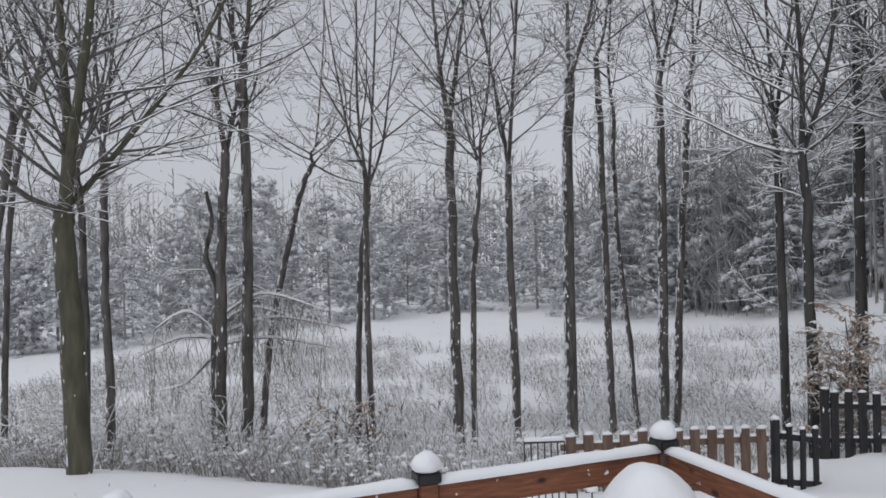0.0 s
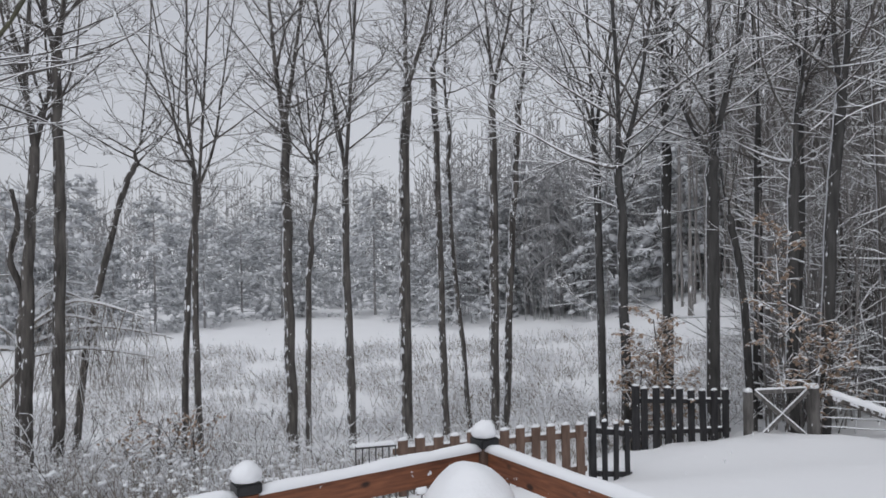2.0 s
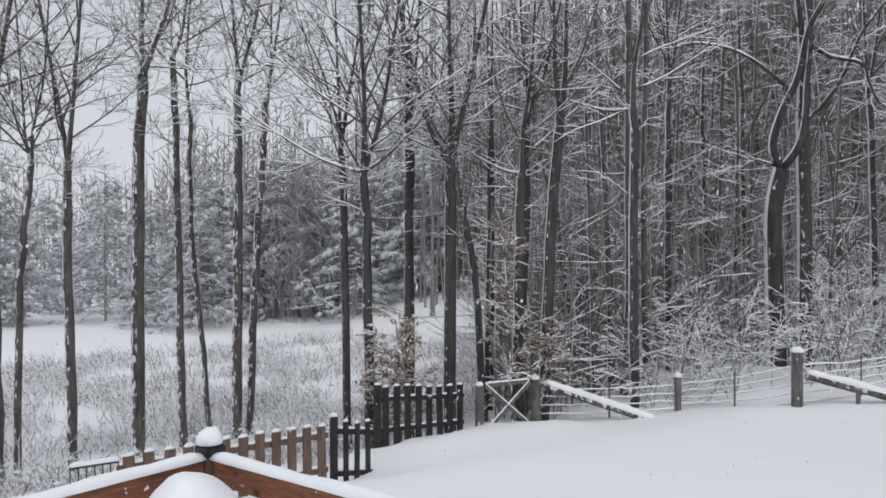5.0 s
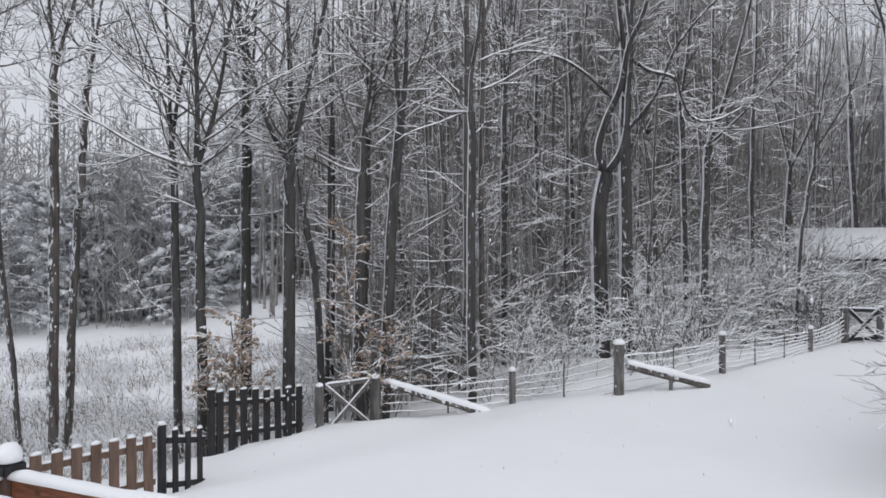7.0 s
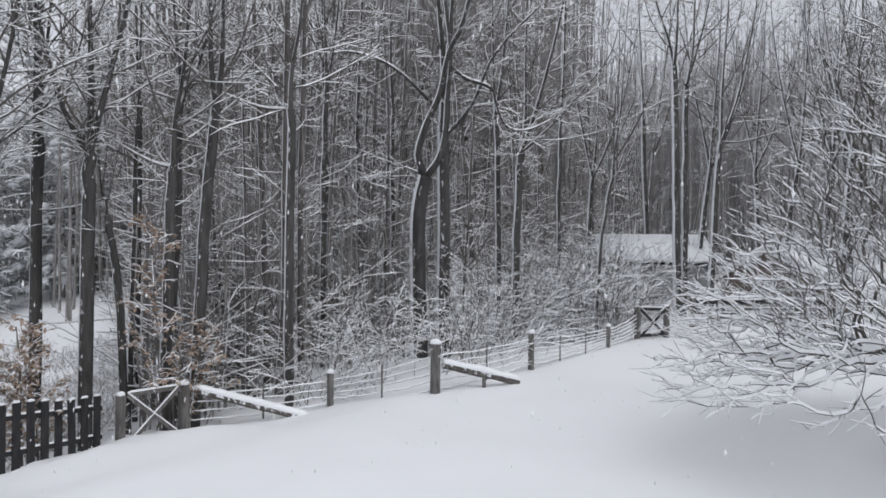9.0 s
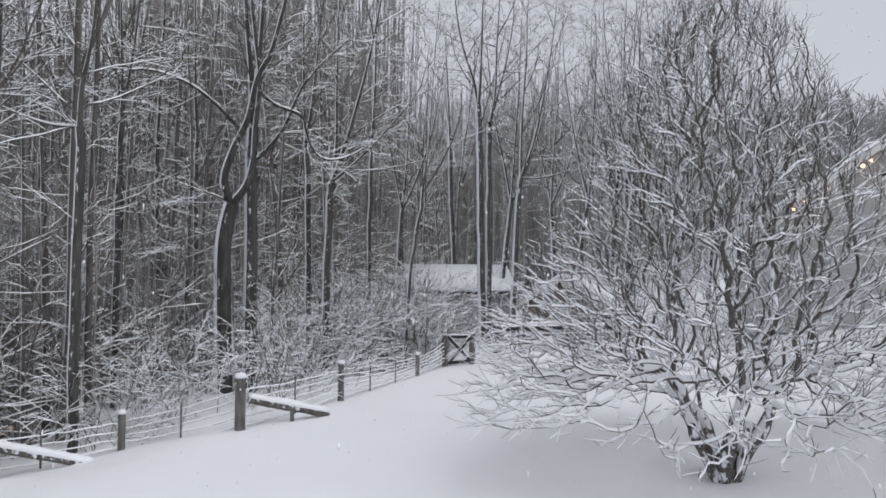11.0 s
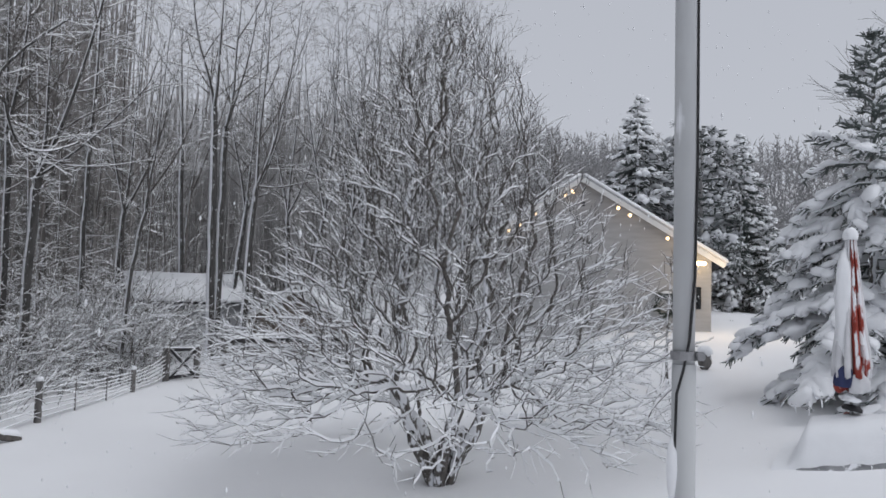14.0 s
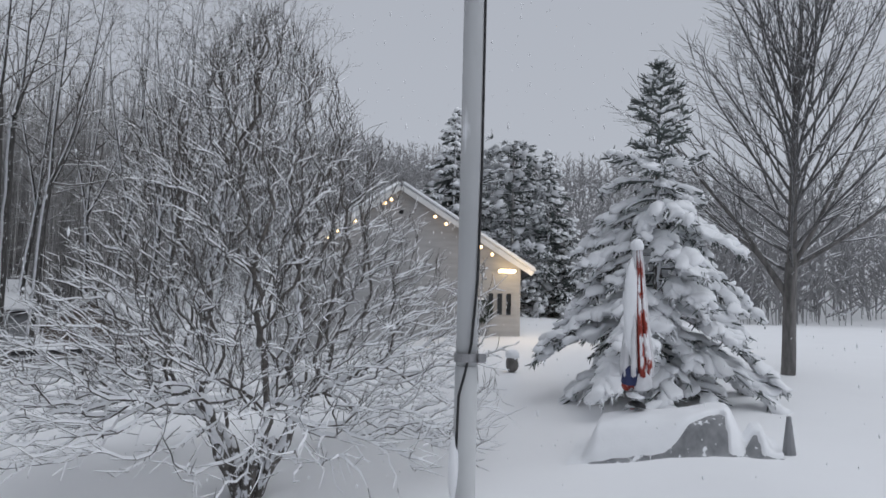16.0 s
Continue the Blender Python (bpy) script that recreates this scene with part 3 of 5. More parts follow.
# the broad maple beside the drive
def maple(x, y):
    """A short trunk from which many limbs fan upwards, the lowest ones widest."""
    g = Growth(7, 1.3, 0.0055, 0.4)
    rng = g.rng
    pts, rad, d = g.line(Vector((0, 0, -0.25)), Vector((-0.03, -0.02, 1)), 3.0, 0.175, 0.14, 6, 0.03, 0.0, 0)
    lead = g.line(pts[-1], d, 7.6, 0.115, 0.022, 12, 0.03, 0.0, 0)
    side = Vector((y, -x, 0)).normalized()
    for u, h in ((-2.0, 4.9), (2.3, 4.2), (-1.4, 3.6), (1.2, 4.8)):
        tip = side * u * 1.7 + Vector((0, 0, 2.6 + (h - 2.6) * 1.7)) + Vector((0, 0, 0.3))
        low = curve([Vector((0, 0, 2.2 + 0.15 * u)), side * u * 0.5 + Vector((0, 0, 2.6 + (h - 2.6) * 0.42)), side * u + Vector((0, 0, h)), tip], 5)
        lr = [0.075 - 0.06 * i / len(low) for i in range(len(low))]
        tube(*g.trunk, low, lr, 7)
        snow_strip(*g.snow, low, lr, 1.8)
        g.branch(low, lr, [(12, 1.9, 34, 0.05, 0.05, 5), (6, 0.8, 28, 0.03, 0.08, 3)], 0, 0.25)
    for k in range(34):
        f = (k + rng.random()) / 34
        n = f * 0.62 * 12
        i = int(n)
        p = lead[0][i].lerp(lead[0][i + 1], n - i) - Vector((0, 0, 0.35 * (1 - f)))
        a = k * 2.4 + rng.gauss(0, 0.3)
        lean = radians(66 - 46 * f ** 0.6 + rng.gauss(0, 5))
        v = Vector((math.cos(a) * math.sin(lean), math.sin(a) * math.sin(lean), math.cos(lean)))
        ln = rng.uniform(4.4, 6.0) - 1.2 * f
        q = g.line(p, v, ln, 0.014 + 0.006 * ln, 0.009, 10, 0.045, 0.045, 1)
        g.branch(q[0], q[1], [(13, 1.9, 27, 0.035, 0.05, 5), (6, 0.8, 28, 0.03, 0.08, 3)], 0, 0.14)
    return g.finish("bare_tree", Matrix.Translation((x, y, ground(x, y))), "round-crowned bare maple standing on the open snowy lawn", BARK_MAPLE, group="bare trees round the lawn", twig=TWIG_GREY)


maple(16.4, -12.6)



# ---- the ornamental tree on the lawn ----
def dome(z):
    """Half-width of the lawn tree's crown at a height."""
    table = ((0.7, 2.6), (1.1, 3.9), (1.7, 4.3), (2.6, 3.9), (3.5, 3.2), (4.5, 2.75), (5.5, 2.25), (6.5, 1.75), (7.4, 1.05), (8.1, 0.2))
    for (z0, r0), (z1, r1) in zip(table, table[1:]):
        if z0 <= z <= z1:
            return r0 + (r1 - r0) * (z - z0) / (z1 - z0)
    return 0.0


def lawn_tree(x, y):
    """Limbs that fan out from seven short stems to fill the dome: every tip joins the wood by which it
    hangs on the shortest and straightest way, so that long limbs with side twigs come about."""
    rng = np.random.RandomState(41)
    tips = []
    while len(tips) < 5600:
        z = rng.uniform(1.1, 8.1)
        a, f = rng.uniform(0, 2 * math.pi), rng.uniform(0.02, 1) ** 0.45
        lobe = 1 + 0.16 * noise.noise(Vector((math.cos(a) * 1.4, math.sin(a) * 1.4, z * 0.7)))
        w = dome(z)
        if w <= 0 or rng.uniform(0, 4.3) > w + 0.5 or (z < 1.6 and f < 0.5):
            continue
        tips.append((math.cos(a) * w * f * lobe, math.sin(a) * w * f * lobe, z - 0.25 * f * f))
    hub = np.array((0, 0, 0.5))
    tips = sorted(tips, key=lambda p: np.linalg.norm(np.array(p) - hub) + 0.5 * rng.uniform(0, 1))
    size = 42000
    pts, way, length, reach = np.zeros((size, 3)), np.zeros((size, 3)), np.zeros(size), np.zeros(size)
    parent = []

    def add(p, up, d):
        i = len(parent)
        pts[i], way[i], reach[i] = p, d, np.linalg.norm(p - hub)
        length[i] = 0 if up < 0 else length[up] + np.linalg.norm(pts[up] - p)
        parent.append(up)
        return i

    for k in range(7):
        a = 2 * math.pi * k / 7 + 0.4
        lean = 0.42 + 0.25 * rng.uniform(-1, 1)
        last = -1
        for i in range(8):
            t = i / 7
            bow = 0.11 + lean * t * (0.6 + 0.5 * t)
            p = np.array((math.cos(a + 0.2 * t) * bow + rng.normal(0, 0.012), math.sin(a + 0.2 * t) * bow + rng.normal(0, 0.012), -0.15 + 1.05 * t))
            d = np.array((math.cos(a) * lean, math.sin(a) * lean, 1.0))
            last = add(p, last, d / np.linalg.norm(d))
    for p in tips:
        p = np.array(p)
        n = len(parent)
        v = p - pts[:n]
        d = np.linalg.norm(v, axis=1) + 1e-6
        turn = (v * way[:n]).sum(axis=1) / d
        cost = d + 0.27 * length[:n] + 0.75 * d * np.clip(0.82 - turn, 0, 2) + 3.0 * (pts[:n, 2] < 0.55) + 4.0 * np.clip(reach[:n] - np.linalg.norm(p - hub) + 0.12, 0, 9) + 2.6 * np.clip(pts[:n, 2] - p[2] + 0.05, 0, 9) * min(1.0, max(0.0, p[2] - 1.9) / 2)
        i = int(np.argmin(cost))
        steps = max(2, int(d[i] / 0.15))
        # leaves in its parent's direction, then bends over to the tip
        bend = pts[i] + 0.45 * d[i] * (0.4 * way[i] + 0.6 * v[i] / d[i])
        q0, last = pts[i].copy(), i
        for k in range(1, steps + 1):
            t = k / steps
            q = (1 - t) ** 2 * q0 + 2 * t * (1 - t) * bend + t * t * p + rng.normal(0, 0.021, 3)
            w = q - pts[last]
            if len(parent) < size:
                last = add(q, last, w / (np.linalg.norm(w) + 1e-6))
    n = len(parent)
    kids = [[] for i in range(n)]
    for i, p in enumerate(parent):
        if p >= 0:
            kids[p].append(i)
    weight = [0.0] * n
    for i in range(n - 1, -1, -1):
        weight[i] = 1.0 if not kids[i] else sum(weight[k] for k in kids[i])
    rad = [0.105 if i < 56 else min(0.085, 0.005 * w ** 0.42) for i, w in enumerate(weight)]
    g = Growth(43, 1.5, 0.0043, 0.3)
    for s0 in [i for i in range(n) if parent[i] < 0]:
        stack = [(s0, None)]
        while stack:
            i, base = stack.pop()
            line = [base] if base is not None else []
            while True:
                line.append(i)
                if not kids[i]:
                    break
                order = sorted(kids[i], key=lambda k: -weight[k])
                stack += [(k, i) for k in order[1:]]
                i = order[0]
            if len(line) < 2:
                continue
            run = [Vector(pts[k]) for k in line]
            rr = [rad[k] for k in line]
            if base is not None:
                rr[0] = rr[1]
            rr[-1] *= 0.6
            thick = max(rr) > 0.05
            tube(*(g.trunk if thick else g.crown), run, rr, 8 if thick else 5 if max(rr) > 0.02 else 3)
            snow_strip(*g.snow, run, rr, 3.2 - 1.4 * run[-1].z / 8)
            # short spurs, bent upwards, along the thin wood
            for k in range(1, len(run)):
                if rr[k] < 0.014 and g.rng.random() < 0.6:
                    d = (run[k] - run[k - 1]).normalized() * 0.6 + (run[k] - Vector(hub)).normalized() * 0.45 + Vector((g.rng.gauss(0, 0.5), g.rng.gauss(0, 0.5), g.rng.gauss(0.12, 0.42)))
                    g.line(run[k], d, g.rng.uniform(0.12, 0.42), 0.005, 0.004, 3, 0.05, 0.05, 1)
    return g.finish("ornamental_tree", Matrix.Translation((x, y, ground(x, y))), "dense many-stemmed bare tree laden with snow on the lawn", BARK)


lawn_tree(13.0, -0.03)


# ---- low brush and saplings ----
def shrub(name, seed, height, stems, label, group, arch=-0.07, load=1.5, thin=0.005):
    g = Growth(seed, load, thin)
    rng = g.rng
    for k in range(stems):
        a = rng.random() * 6.28
        o = Vector((rng.gauss(0, 0.3), rng.gauss(0, 0.3), -0.1))
        lean = rng.uniform(0.25, 1.1)
        d = Vector((math.cos(a) * lean, math.sin(a) * lean, 1))
        q = g.line(o, d, height * rng.uniform(0.6, 1.25), 0.009, thin, 8, 0.05, arch, 1)
        g.branch(q[0], q[1], [(5, 0.34 * height, 36, arch * 0.6, 0.08, 4), (2, 0.25, 36, 0.0, 0.1, 2)], 0, 0.3)
    return g.finish(name, Matrix(), label, BARK, "shrub", group)


def scatter(proto, spots, seed, lo=0.8, hi=1.25):
    """Moves each prototype to the first spots and puts copies at the rest."""
    rng = random.Random(seed)
    for k, (x, y) in enumerate(spots):
        src = proto[k % len(proto)]
        s = rng.uniform(lo, hi)
        m = Matrix.Translation((x, y, ground(x, y))) @ Matrix.Rotation(rng.random() * 6.28, 4, "Z") @ Matrix.Scale(s, 4)
        if k < len(proto):
            src.matrix_world = m
        else:
            c = copy_thing(src, Matrix())
            c.matrix_basis = m


FENCE = [(8.3, 13.5), (9.6, 12.7), (12.1, 11.1), (12.95, 8.95), (16.2, 8.45), (20.7, 8.3), (23.3, 8.4)]


def along(line, gap, rng, off_lo, off_hi):
    out = []
    for (ax, ay), (bx, by) in zip(line, line[1:]):
        n = max(1, int(math.hypot(bx - ax, by - ay) / gap))
        for i in range(n):
            t = (i + rng.random()) / n
            o = rng.uniform(off_lo, off_hi)
            out.append((ax + (bx - ax) * t + o * 0.45, ay + (by - ay) * t + o))
    return out


rng = random.Random(5)
brush = [shrub("brush_shrub", 60 + k, 1.5 + 0.4 * k, 11, "low arching shrub bowed under fresh snow behind the fence", "brush behind the fence") for k in range(4)]
spots = along(FENCE, 0.72, rng, 0.8, 3.6) + along(FENCE[3:], 0.6, rng, 2.5, 6.5) + [(rng.uniform(23, 31), rng.uniform(9.2, 13)) for k in range(34)] + [(27.9, 5.6), (28.4, 4.9), (28.9, 4.2), (28.3, 6.3), (29.2, 3.4)]
scatter(brush, spots, 8, 0.85, 1.55)
tall_brush = [shrub("brush_shrub", 66 + k, 3.0 + 0.5 * k, 10, "tall arching shrub white with snow beside the shed", "brush behind the fence", -0.05, 2.4) for k in range(2)]
scatter(tall_brush, [(rng.uniform(19, 30), rng.uniform(9.6, 12.6)) for k in range(26)], 10, 0.8, 1.2)
marsh_brush = [shrub("marsh_shrub", 70 + k, 1.4, 5, "thin leafless shrub dusted with snow at the marsh edge", "shrubs at the marsh edge", 0.01, 1.0) for k in range(2)]
scatter(marsh_brush, [(rng.uniform(-9, 6), edge_y(0) + rng.uniform(2.6, 9)) for k in range(18)] + [(rng.uniform(5, 9), rng.uniform(14.5, 19)) for k in range(10)], 9)

sap = Growth(77, 2.4, 0.009)
pts, rad, dd = sap.line(Vector((0, 0, -0.1)), Vector((0.0, 0.05, 1)), 2.9, 0.035, 0.012, 8, 0.06, 0.0, 0)
sap.branch(pts, rad, [(13, 1.25, 55, 0.05, 0.12, 5), (4, 0.5, 42, 0.04, 0.14, 3)], 0, 0.22)
sap.finish("sapling", Matrix.Translation((16.8, -4.9, ground(16.8, -4.9))), "young bare sapling thickly covered with snow", BARK)

# broken tree whose boughs hang in long strands, at the lawn's edge
def weeping_tree(x, y):
    g = Growth(81, 1.5, 0.005)
    rng = g.rng
    side, deep = Vector((y, -x, 0)).normalized(), Vector((x, y, 0)).normalized()
    pts = curve([side * u + Vector((0, 0, h)) for u, h in ((0, -0.3), (0.02, 1.5), (0.05, 3.0), (0.12, 3.8), (-0.1, 4.5), (0.05, 5.2), (-0.05, 5.9))], 4)
    rad = [0.105 - 0.065 * i / len(pts) for i in range(len(pts))]
    tube(*g.trunk, pts, rad, 9)
    g.branch(pts, rad, [(9, 1.3, 60, 0.02, 0.12, 5), (4, 0.6, 42, -0.03, 0.12, 3)], 0, 0.45)
    for u, up, h, hang in ((2.9, 0.35, 2.7, 1.0), (2.3, 0.6, 3.0, 1.0), (2.6, 0.15, 2.5, 1.0), (1.5, 0.5, 3.3, 0.8), (1.9, 0.4, 2.9, 1.0), (-1.5, 0.1, 2.7, 0.45), (-1.2, 0.4, 2.9, 0.4), (-1.4, -0.5, 2.3, 0.1)):
        p = Vector((0, 0, h))
        tip = p + side * u + deep * rng.gauss(0, 0.5) + Vector((0, 0, up - 0.35))
        bough = curve([p, p.lerp(tip, 0.45) + Vector((0, 0, up * 0.7 + 0.1)), tip], 6)
        br = [0.036 - 0.026 * i / len(bough) for i in range(len(bough))]
        tube(*g.crown, bough, br, 5)
        snow_strip(*g.snow, bough, br, 2.2)
        g.branch(bough, br, [(6, 0.8, 45, -0.05, 0.12, 4), (3, 0.35, 40, -0.02, 0.12, 2)], 0, 0.25)
        for k in range(int(46 * hang)):
            f = rng.uniform(0.3, 1.0) * (len(bough) - 1)
            i = min(len(bough) - 2, int(f))
            q = bough[i].lerp(bough[i + 1], f - i) + Vector((rng.gauss(0, 0.2), rng.gauss(0, 0.2), 0))
            g.line(q, Vector((rng.gauss(0, 0.3), rng.gauss(0, 0.3), -0.6)), rng.uniform(0.7, 2.1), 0.0065, 0.005, 6, 0.05, -0.12, 1)
    g.finish("weeping_tree", Matrix.Translation((x, y, ground(x, y))), "broken old tree with long drooping snowy strands", BARK, twig=DRYGRASS)


weeping_tree(-5.55, 16.2)


# ---- conifers ----
def ball_template(level):
    bm = bmesh.new()
    bmesh.ops.create_icosphere(bm, subdivisions=level, radius=1.0)
    out = [v.co.copy() for v in bm.verts], [tuple(v.index for v in f.verts) for f in bm.faces]
    bm.free()
    return out


BALLS = {1: ball_template(1), 2: ball_template(2)}


def pad_on(sv, sf, p, tilt, size, level, uneven=0.5):
    """One pad of snow: a flattened uneven lump that follows its bough."""
    m = between(p - tilt * 0.1, p + tilt * 0.1)
    o = len(sv)
    vs, fs = BALLS[level]
    for c in vs:
        q = m @ Vector((c.x * size[0], c.y * size[1], c.z * size[2]))
        s = uneven * size[1]
        q += Vector((noise.noise(q * 3.3), noise.noise(q * 3.3 + Vector((7, 0, 0))), noise.noise(q * 4 + Vector((0, 9, 0))))) * s
        sv.append(q)
    sf += [tuple(o + i for i in f) for f in fs]


def conifer(name, seed, height, radius, boughs, twigs, pads, label, group="", pad_level=1, needle=None, bare=0.06, droop=0.34, round=0.85, fat=1.0, pad=1.0, crumbs=0.0, spacing=1.05, lobes=0.3):
    rng = random.Random(seed)
    top = empty(name, Matrix(), label, "conifer tree", group)
    tv, tf, nv, nf, sv, sf = [], [], [], [], [], []
    tube(tv, tf, [Vector((0, 0, -0.2)), Vector((0, 0, height * 0.5)), Vector((0, 0, height * 0.97))], [0.022 * height, 0.012 * height * round, 0.008], 7)
    for b in range(boughs):
        f = bare + (1 - bare) * ((b + rng.random() * 2) / (boughs + 1)) ** spacing
        z = height * f
        a = b * 2.4 + rng.gauss(0, 0.5)
        lobe = 1 + lobes * noise.noise(Vector((math.cos(a) * 1.3, math.sin(a) * 1.3, z * 0.9 + seed)))
        ln = radius * (1 - f) ** round * rng.uniform(0.6, 1.1) * lobe + 0.08
        out = Vector((math.cos(a), math.sin(a), 0))
        side = Vector((-out.y, out.x, 0))
        d0 = 0.15 - droop * (1 - f) * rng.uniform(0.5, 1.5)
        pts = []
        for i in range(5):
            t = i / 4
            pts.append(Vector((0, 0, z)) + out * (ln * t) + Vector((0, 0, ln * (d0 * t - 0.42 * t * t + 0.24 * t ** 3))))
        tube(nv, nf, pts, [0.03 + 0.012 * ln] * 2 + [0.03, 0.025, 0.012], 3)
        heavy = rng.uniform(0.4, 1.35)
        for k in range(twigs):
            t = 0.2 + 0.8 * (k + rng.random()) / twigs
            i = min(3, int(t * 4))
            p = pts[i].lerp(pts[i + 1], t * 4 - i)
            s = 1 if k % 2 else -1
            tl = ln * 0.36 * (1.25 - t) + 0.09
            d = (out * 0.75 + side * s * rng.uniform(0.5, 1.0) + Vector((0, 0, rng.uniform(-0.6, 0.1)))).normalized()
            w = (0.035 + 0.03 * tl) * fat
            e = p + d * tl + Vector((0, 0, -0.12 * tl))
            tube(nv, nf, [p, p + d * tl * 0.55 + Vector((0, 0, -0.02)), e], [w * 0.6, w, 0.008], 3)
            if rng.random() < crumbs * heavy:
                c = p.lerp(e, rng.uniform(0.5, 0.95)) + Vector((0, 0, 0.03))
                z2 = rng.uniform(0.045, 0.1) * max(1, fat)
                pad_on(sv, sf, c, d, (z2 * 1.7, z2, z2 * 0.75), 1, 0.7)
        for k in range(pads):
            t = 0.4 + 0.58 * (k + rng.random()) / pads
            i = min(3, int(t * 4))
            p = pts[i].lerp(pts[i + 1], t * 4 - i) + side * rng.gauss(0, 0.12 * ln) + Vector((0, 0, 0.03))
            sz = (0.06 + 0.125 * ln) * rng.uniform(0.5, 1.3) * pad * heavy
            pad_on(sv, sf, p, (pts[i + 1] - pts[i]).normalized(), (sz * 1.35, sz * 0.9, 0.02 + sz * 0.45), pad_level, 0.6)
    mesh_ob("trunk", tv, tf, BARK, top)
    tagged(mesh_ob("foliage", nv, nf, needle or NEEDLE, top, label="dark green needled boughs"), kind="stuff")
    tagged(mesh_ob("snow", sv, sf, CAP, top, label="heavy pads of snow on the boughs"), kind="stuff")
    return top


def put(ob, x, y, scale=1.0, turn=0.0, dz=0.0):
    ob.matrix_world = Matrix.Translation((x, y, ground(x, y) + dz)) @ Matrix.Rotation(turn, 4, "Z") @ Matrix.Scale(scale, 4)


def laden_spruce(height, wide):
    """A spruce with a thin open spire and wide low boughs, each bowed under a thick fingered blanket of snow."""
    r = random.Random(3)
    top = empty("spruce_tree", Matrix(), "blue-green spruce heavily loaded with snow", "conifer tree")
    tv, tf, nv, nf, sv, sf = [], [], [], [], [], []
    tube(tv, tf, [Vector((0, 0, -0.2)), Vector((0.03, 0, height * 0.5)), Vector((0, 0, height * 0.98))], [0.13, 0.075, 0.012], 9)
    count = 92
    for b in range(count):
        f = 0.035 + 0.95 * (b + r.random()) / count
        a = b * 2.4 + r.gauss(0, 0.35)
        out, side = Vector((math.cos(a), math.sin(a), 0)), Vector((-math.sin(a), math.cos(a), 0))
        spire = smooth(0.55, 0.75, f)
        ln = wide * (1.02 - f) ** 0.9 * r.choice((0.55, 0.8, 0.95, 1.12)) * r.uniform(0.9, 1.1) * (1 - 0.3 * spire) * (0.72 + 0.28 * smooth(0.02, 0.16, f)) + 0.12
        z = height * f
        rise, sag = 0.12 + 0.4 * spire, (0.78 - 0.62 * spire) * r.uniform(0.7, 1.2)
        line = [Vector((0, 0, z)) + out * (ln * t) + Vector((0, 0, ln * (rise * t - sag * t * t + 0.12 * t ** 4))) for t in (0, 0.2, 0.4, 0.6, 0.8, 1.0)]
        tube(nv, nf, line, [0.035, 0.034, 0.032, 0.03, 0.026, 0.012], 4)
        sprays = max(5, int(15 * min(1.2, ln / 1.6)))
        for k in range(sprays):
            t = 0.18 + 0.82 * (k + r.random()) / sprays
            i = min(4, int(t * 5))
            p = line[i].lerp(line[i + 1], t * 5 - i)
            s = 1 if k % 2 else -1
            tl = (0.34 * ln * (1.2 - t) + 0.14) * r.uniform(0.7, 1.2)
            d = (out * 0.8 + side * s * r.uniform(0.35, 0.9) + Vector((0, 0, -0.25 + 0.4 * spire + r.gauss(0, 0.12)))).normalized()
            e = p + d * tl + Vector((0, 0, -0.2 * tl * (1 - spire)))
            tube(nv, nf, [p, p.lerp(e, 0.5) + Vector((0, 0, 0.03)), e], [0.025, 0.04, 0.012], 4)
            # branchlets that hang below the spray
            for j in range(7):
                c = p.lerp(e, r.uniform(0.1, 1.0))
                h = (d * 0.5 + Vector((r.gauss(0, 0.45), r.gauss(0, 0.45), r.uniform(-0.9, 0.1) + 0.7 * spire))).normalized()
                tube(nv, nf, [c, c + h * r.uniform(0.08, 0.2)], [0.024, 0.008], 3)
            if r.random() < 0.8 - 0.12 * spire:
                w = r.uniform(0.75, 1.2) * (1 - 0.45 * spire)
                pad_on(sv, sf, p.lerp(e, 0.55) + Vector((0, 0, 0.05)), (e - p).normalized(), (0.36 * tl + 0.06, (0.08 + 0.035 * ln) * w, 0.06 * w + 0.014 * ln), 2 if ln > 0.9 else 1, 0.85)
        for k in range(int(2 + 3 * ln * (1 - 0.5 * spire))):
            t = r.uniform(0.35, 0.98)
            i = min(4, int(t * 5))
            p = line[i].lerp(line[i + 1], t * 5 - i)
            w = r.uniform(0.7, 1.2) * (1 - 0.5 * spire)
            pad_on(sv, sf, p + Vector((0, 0, 0.06 * w)), (line[i + 1] - line[i]).normalized(), (0.2 * w, 0.14 * w, 0.09 * w), 2 if ln > 0.9 else 1, 0.75)
    mesh_ob("trunk", tv, tf, BARK, top)
    tagged(mesh_ob("foliage", nv, nf, SPRUCE, top, label="dark blue-green needled boughs"), kind="stuff")
    tagged(mesh_ob("snow", sv, sf, CAP, top, label="thick blankets of snow on the boughs"), kind="stuff")
    return top


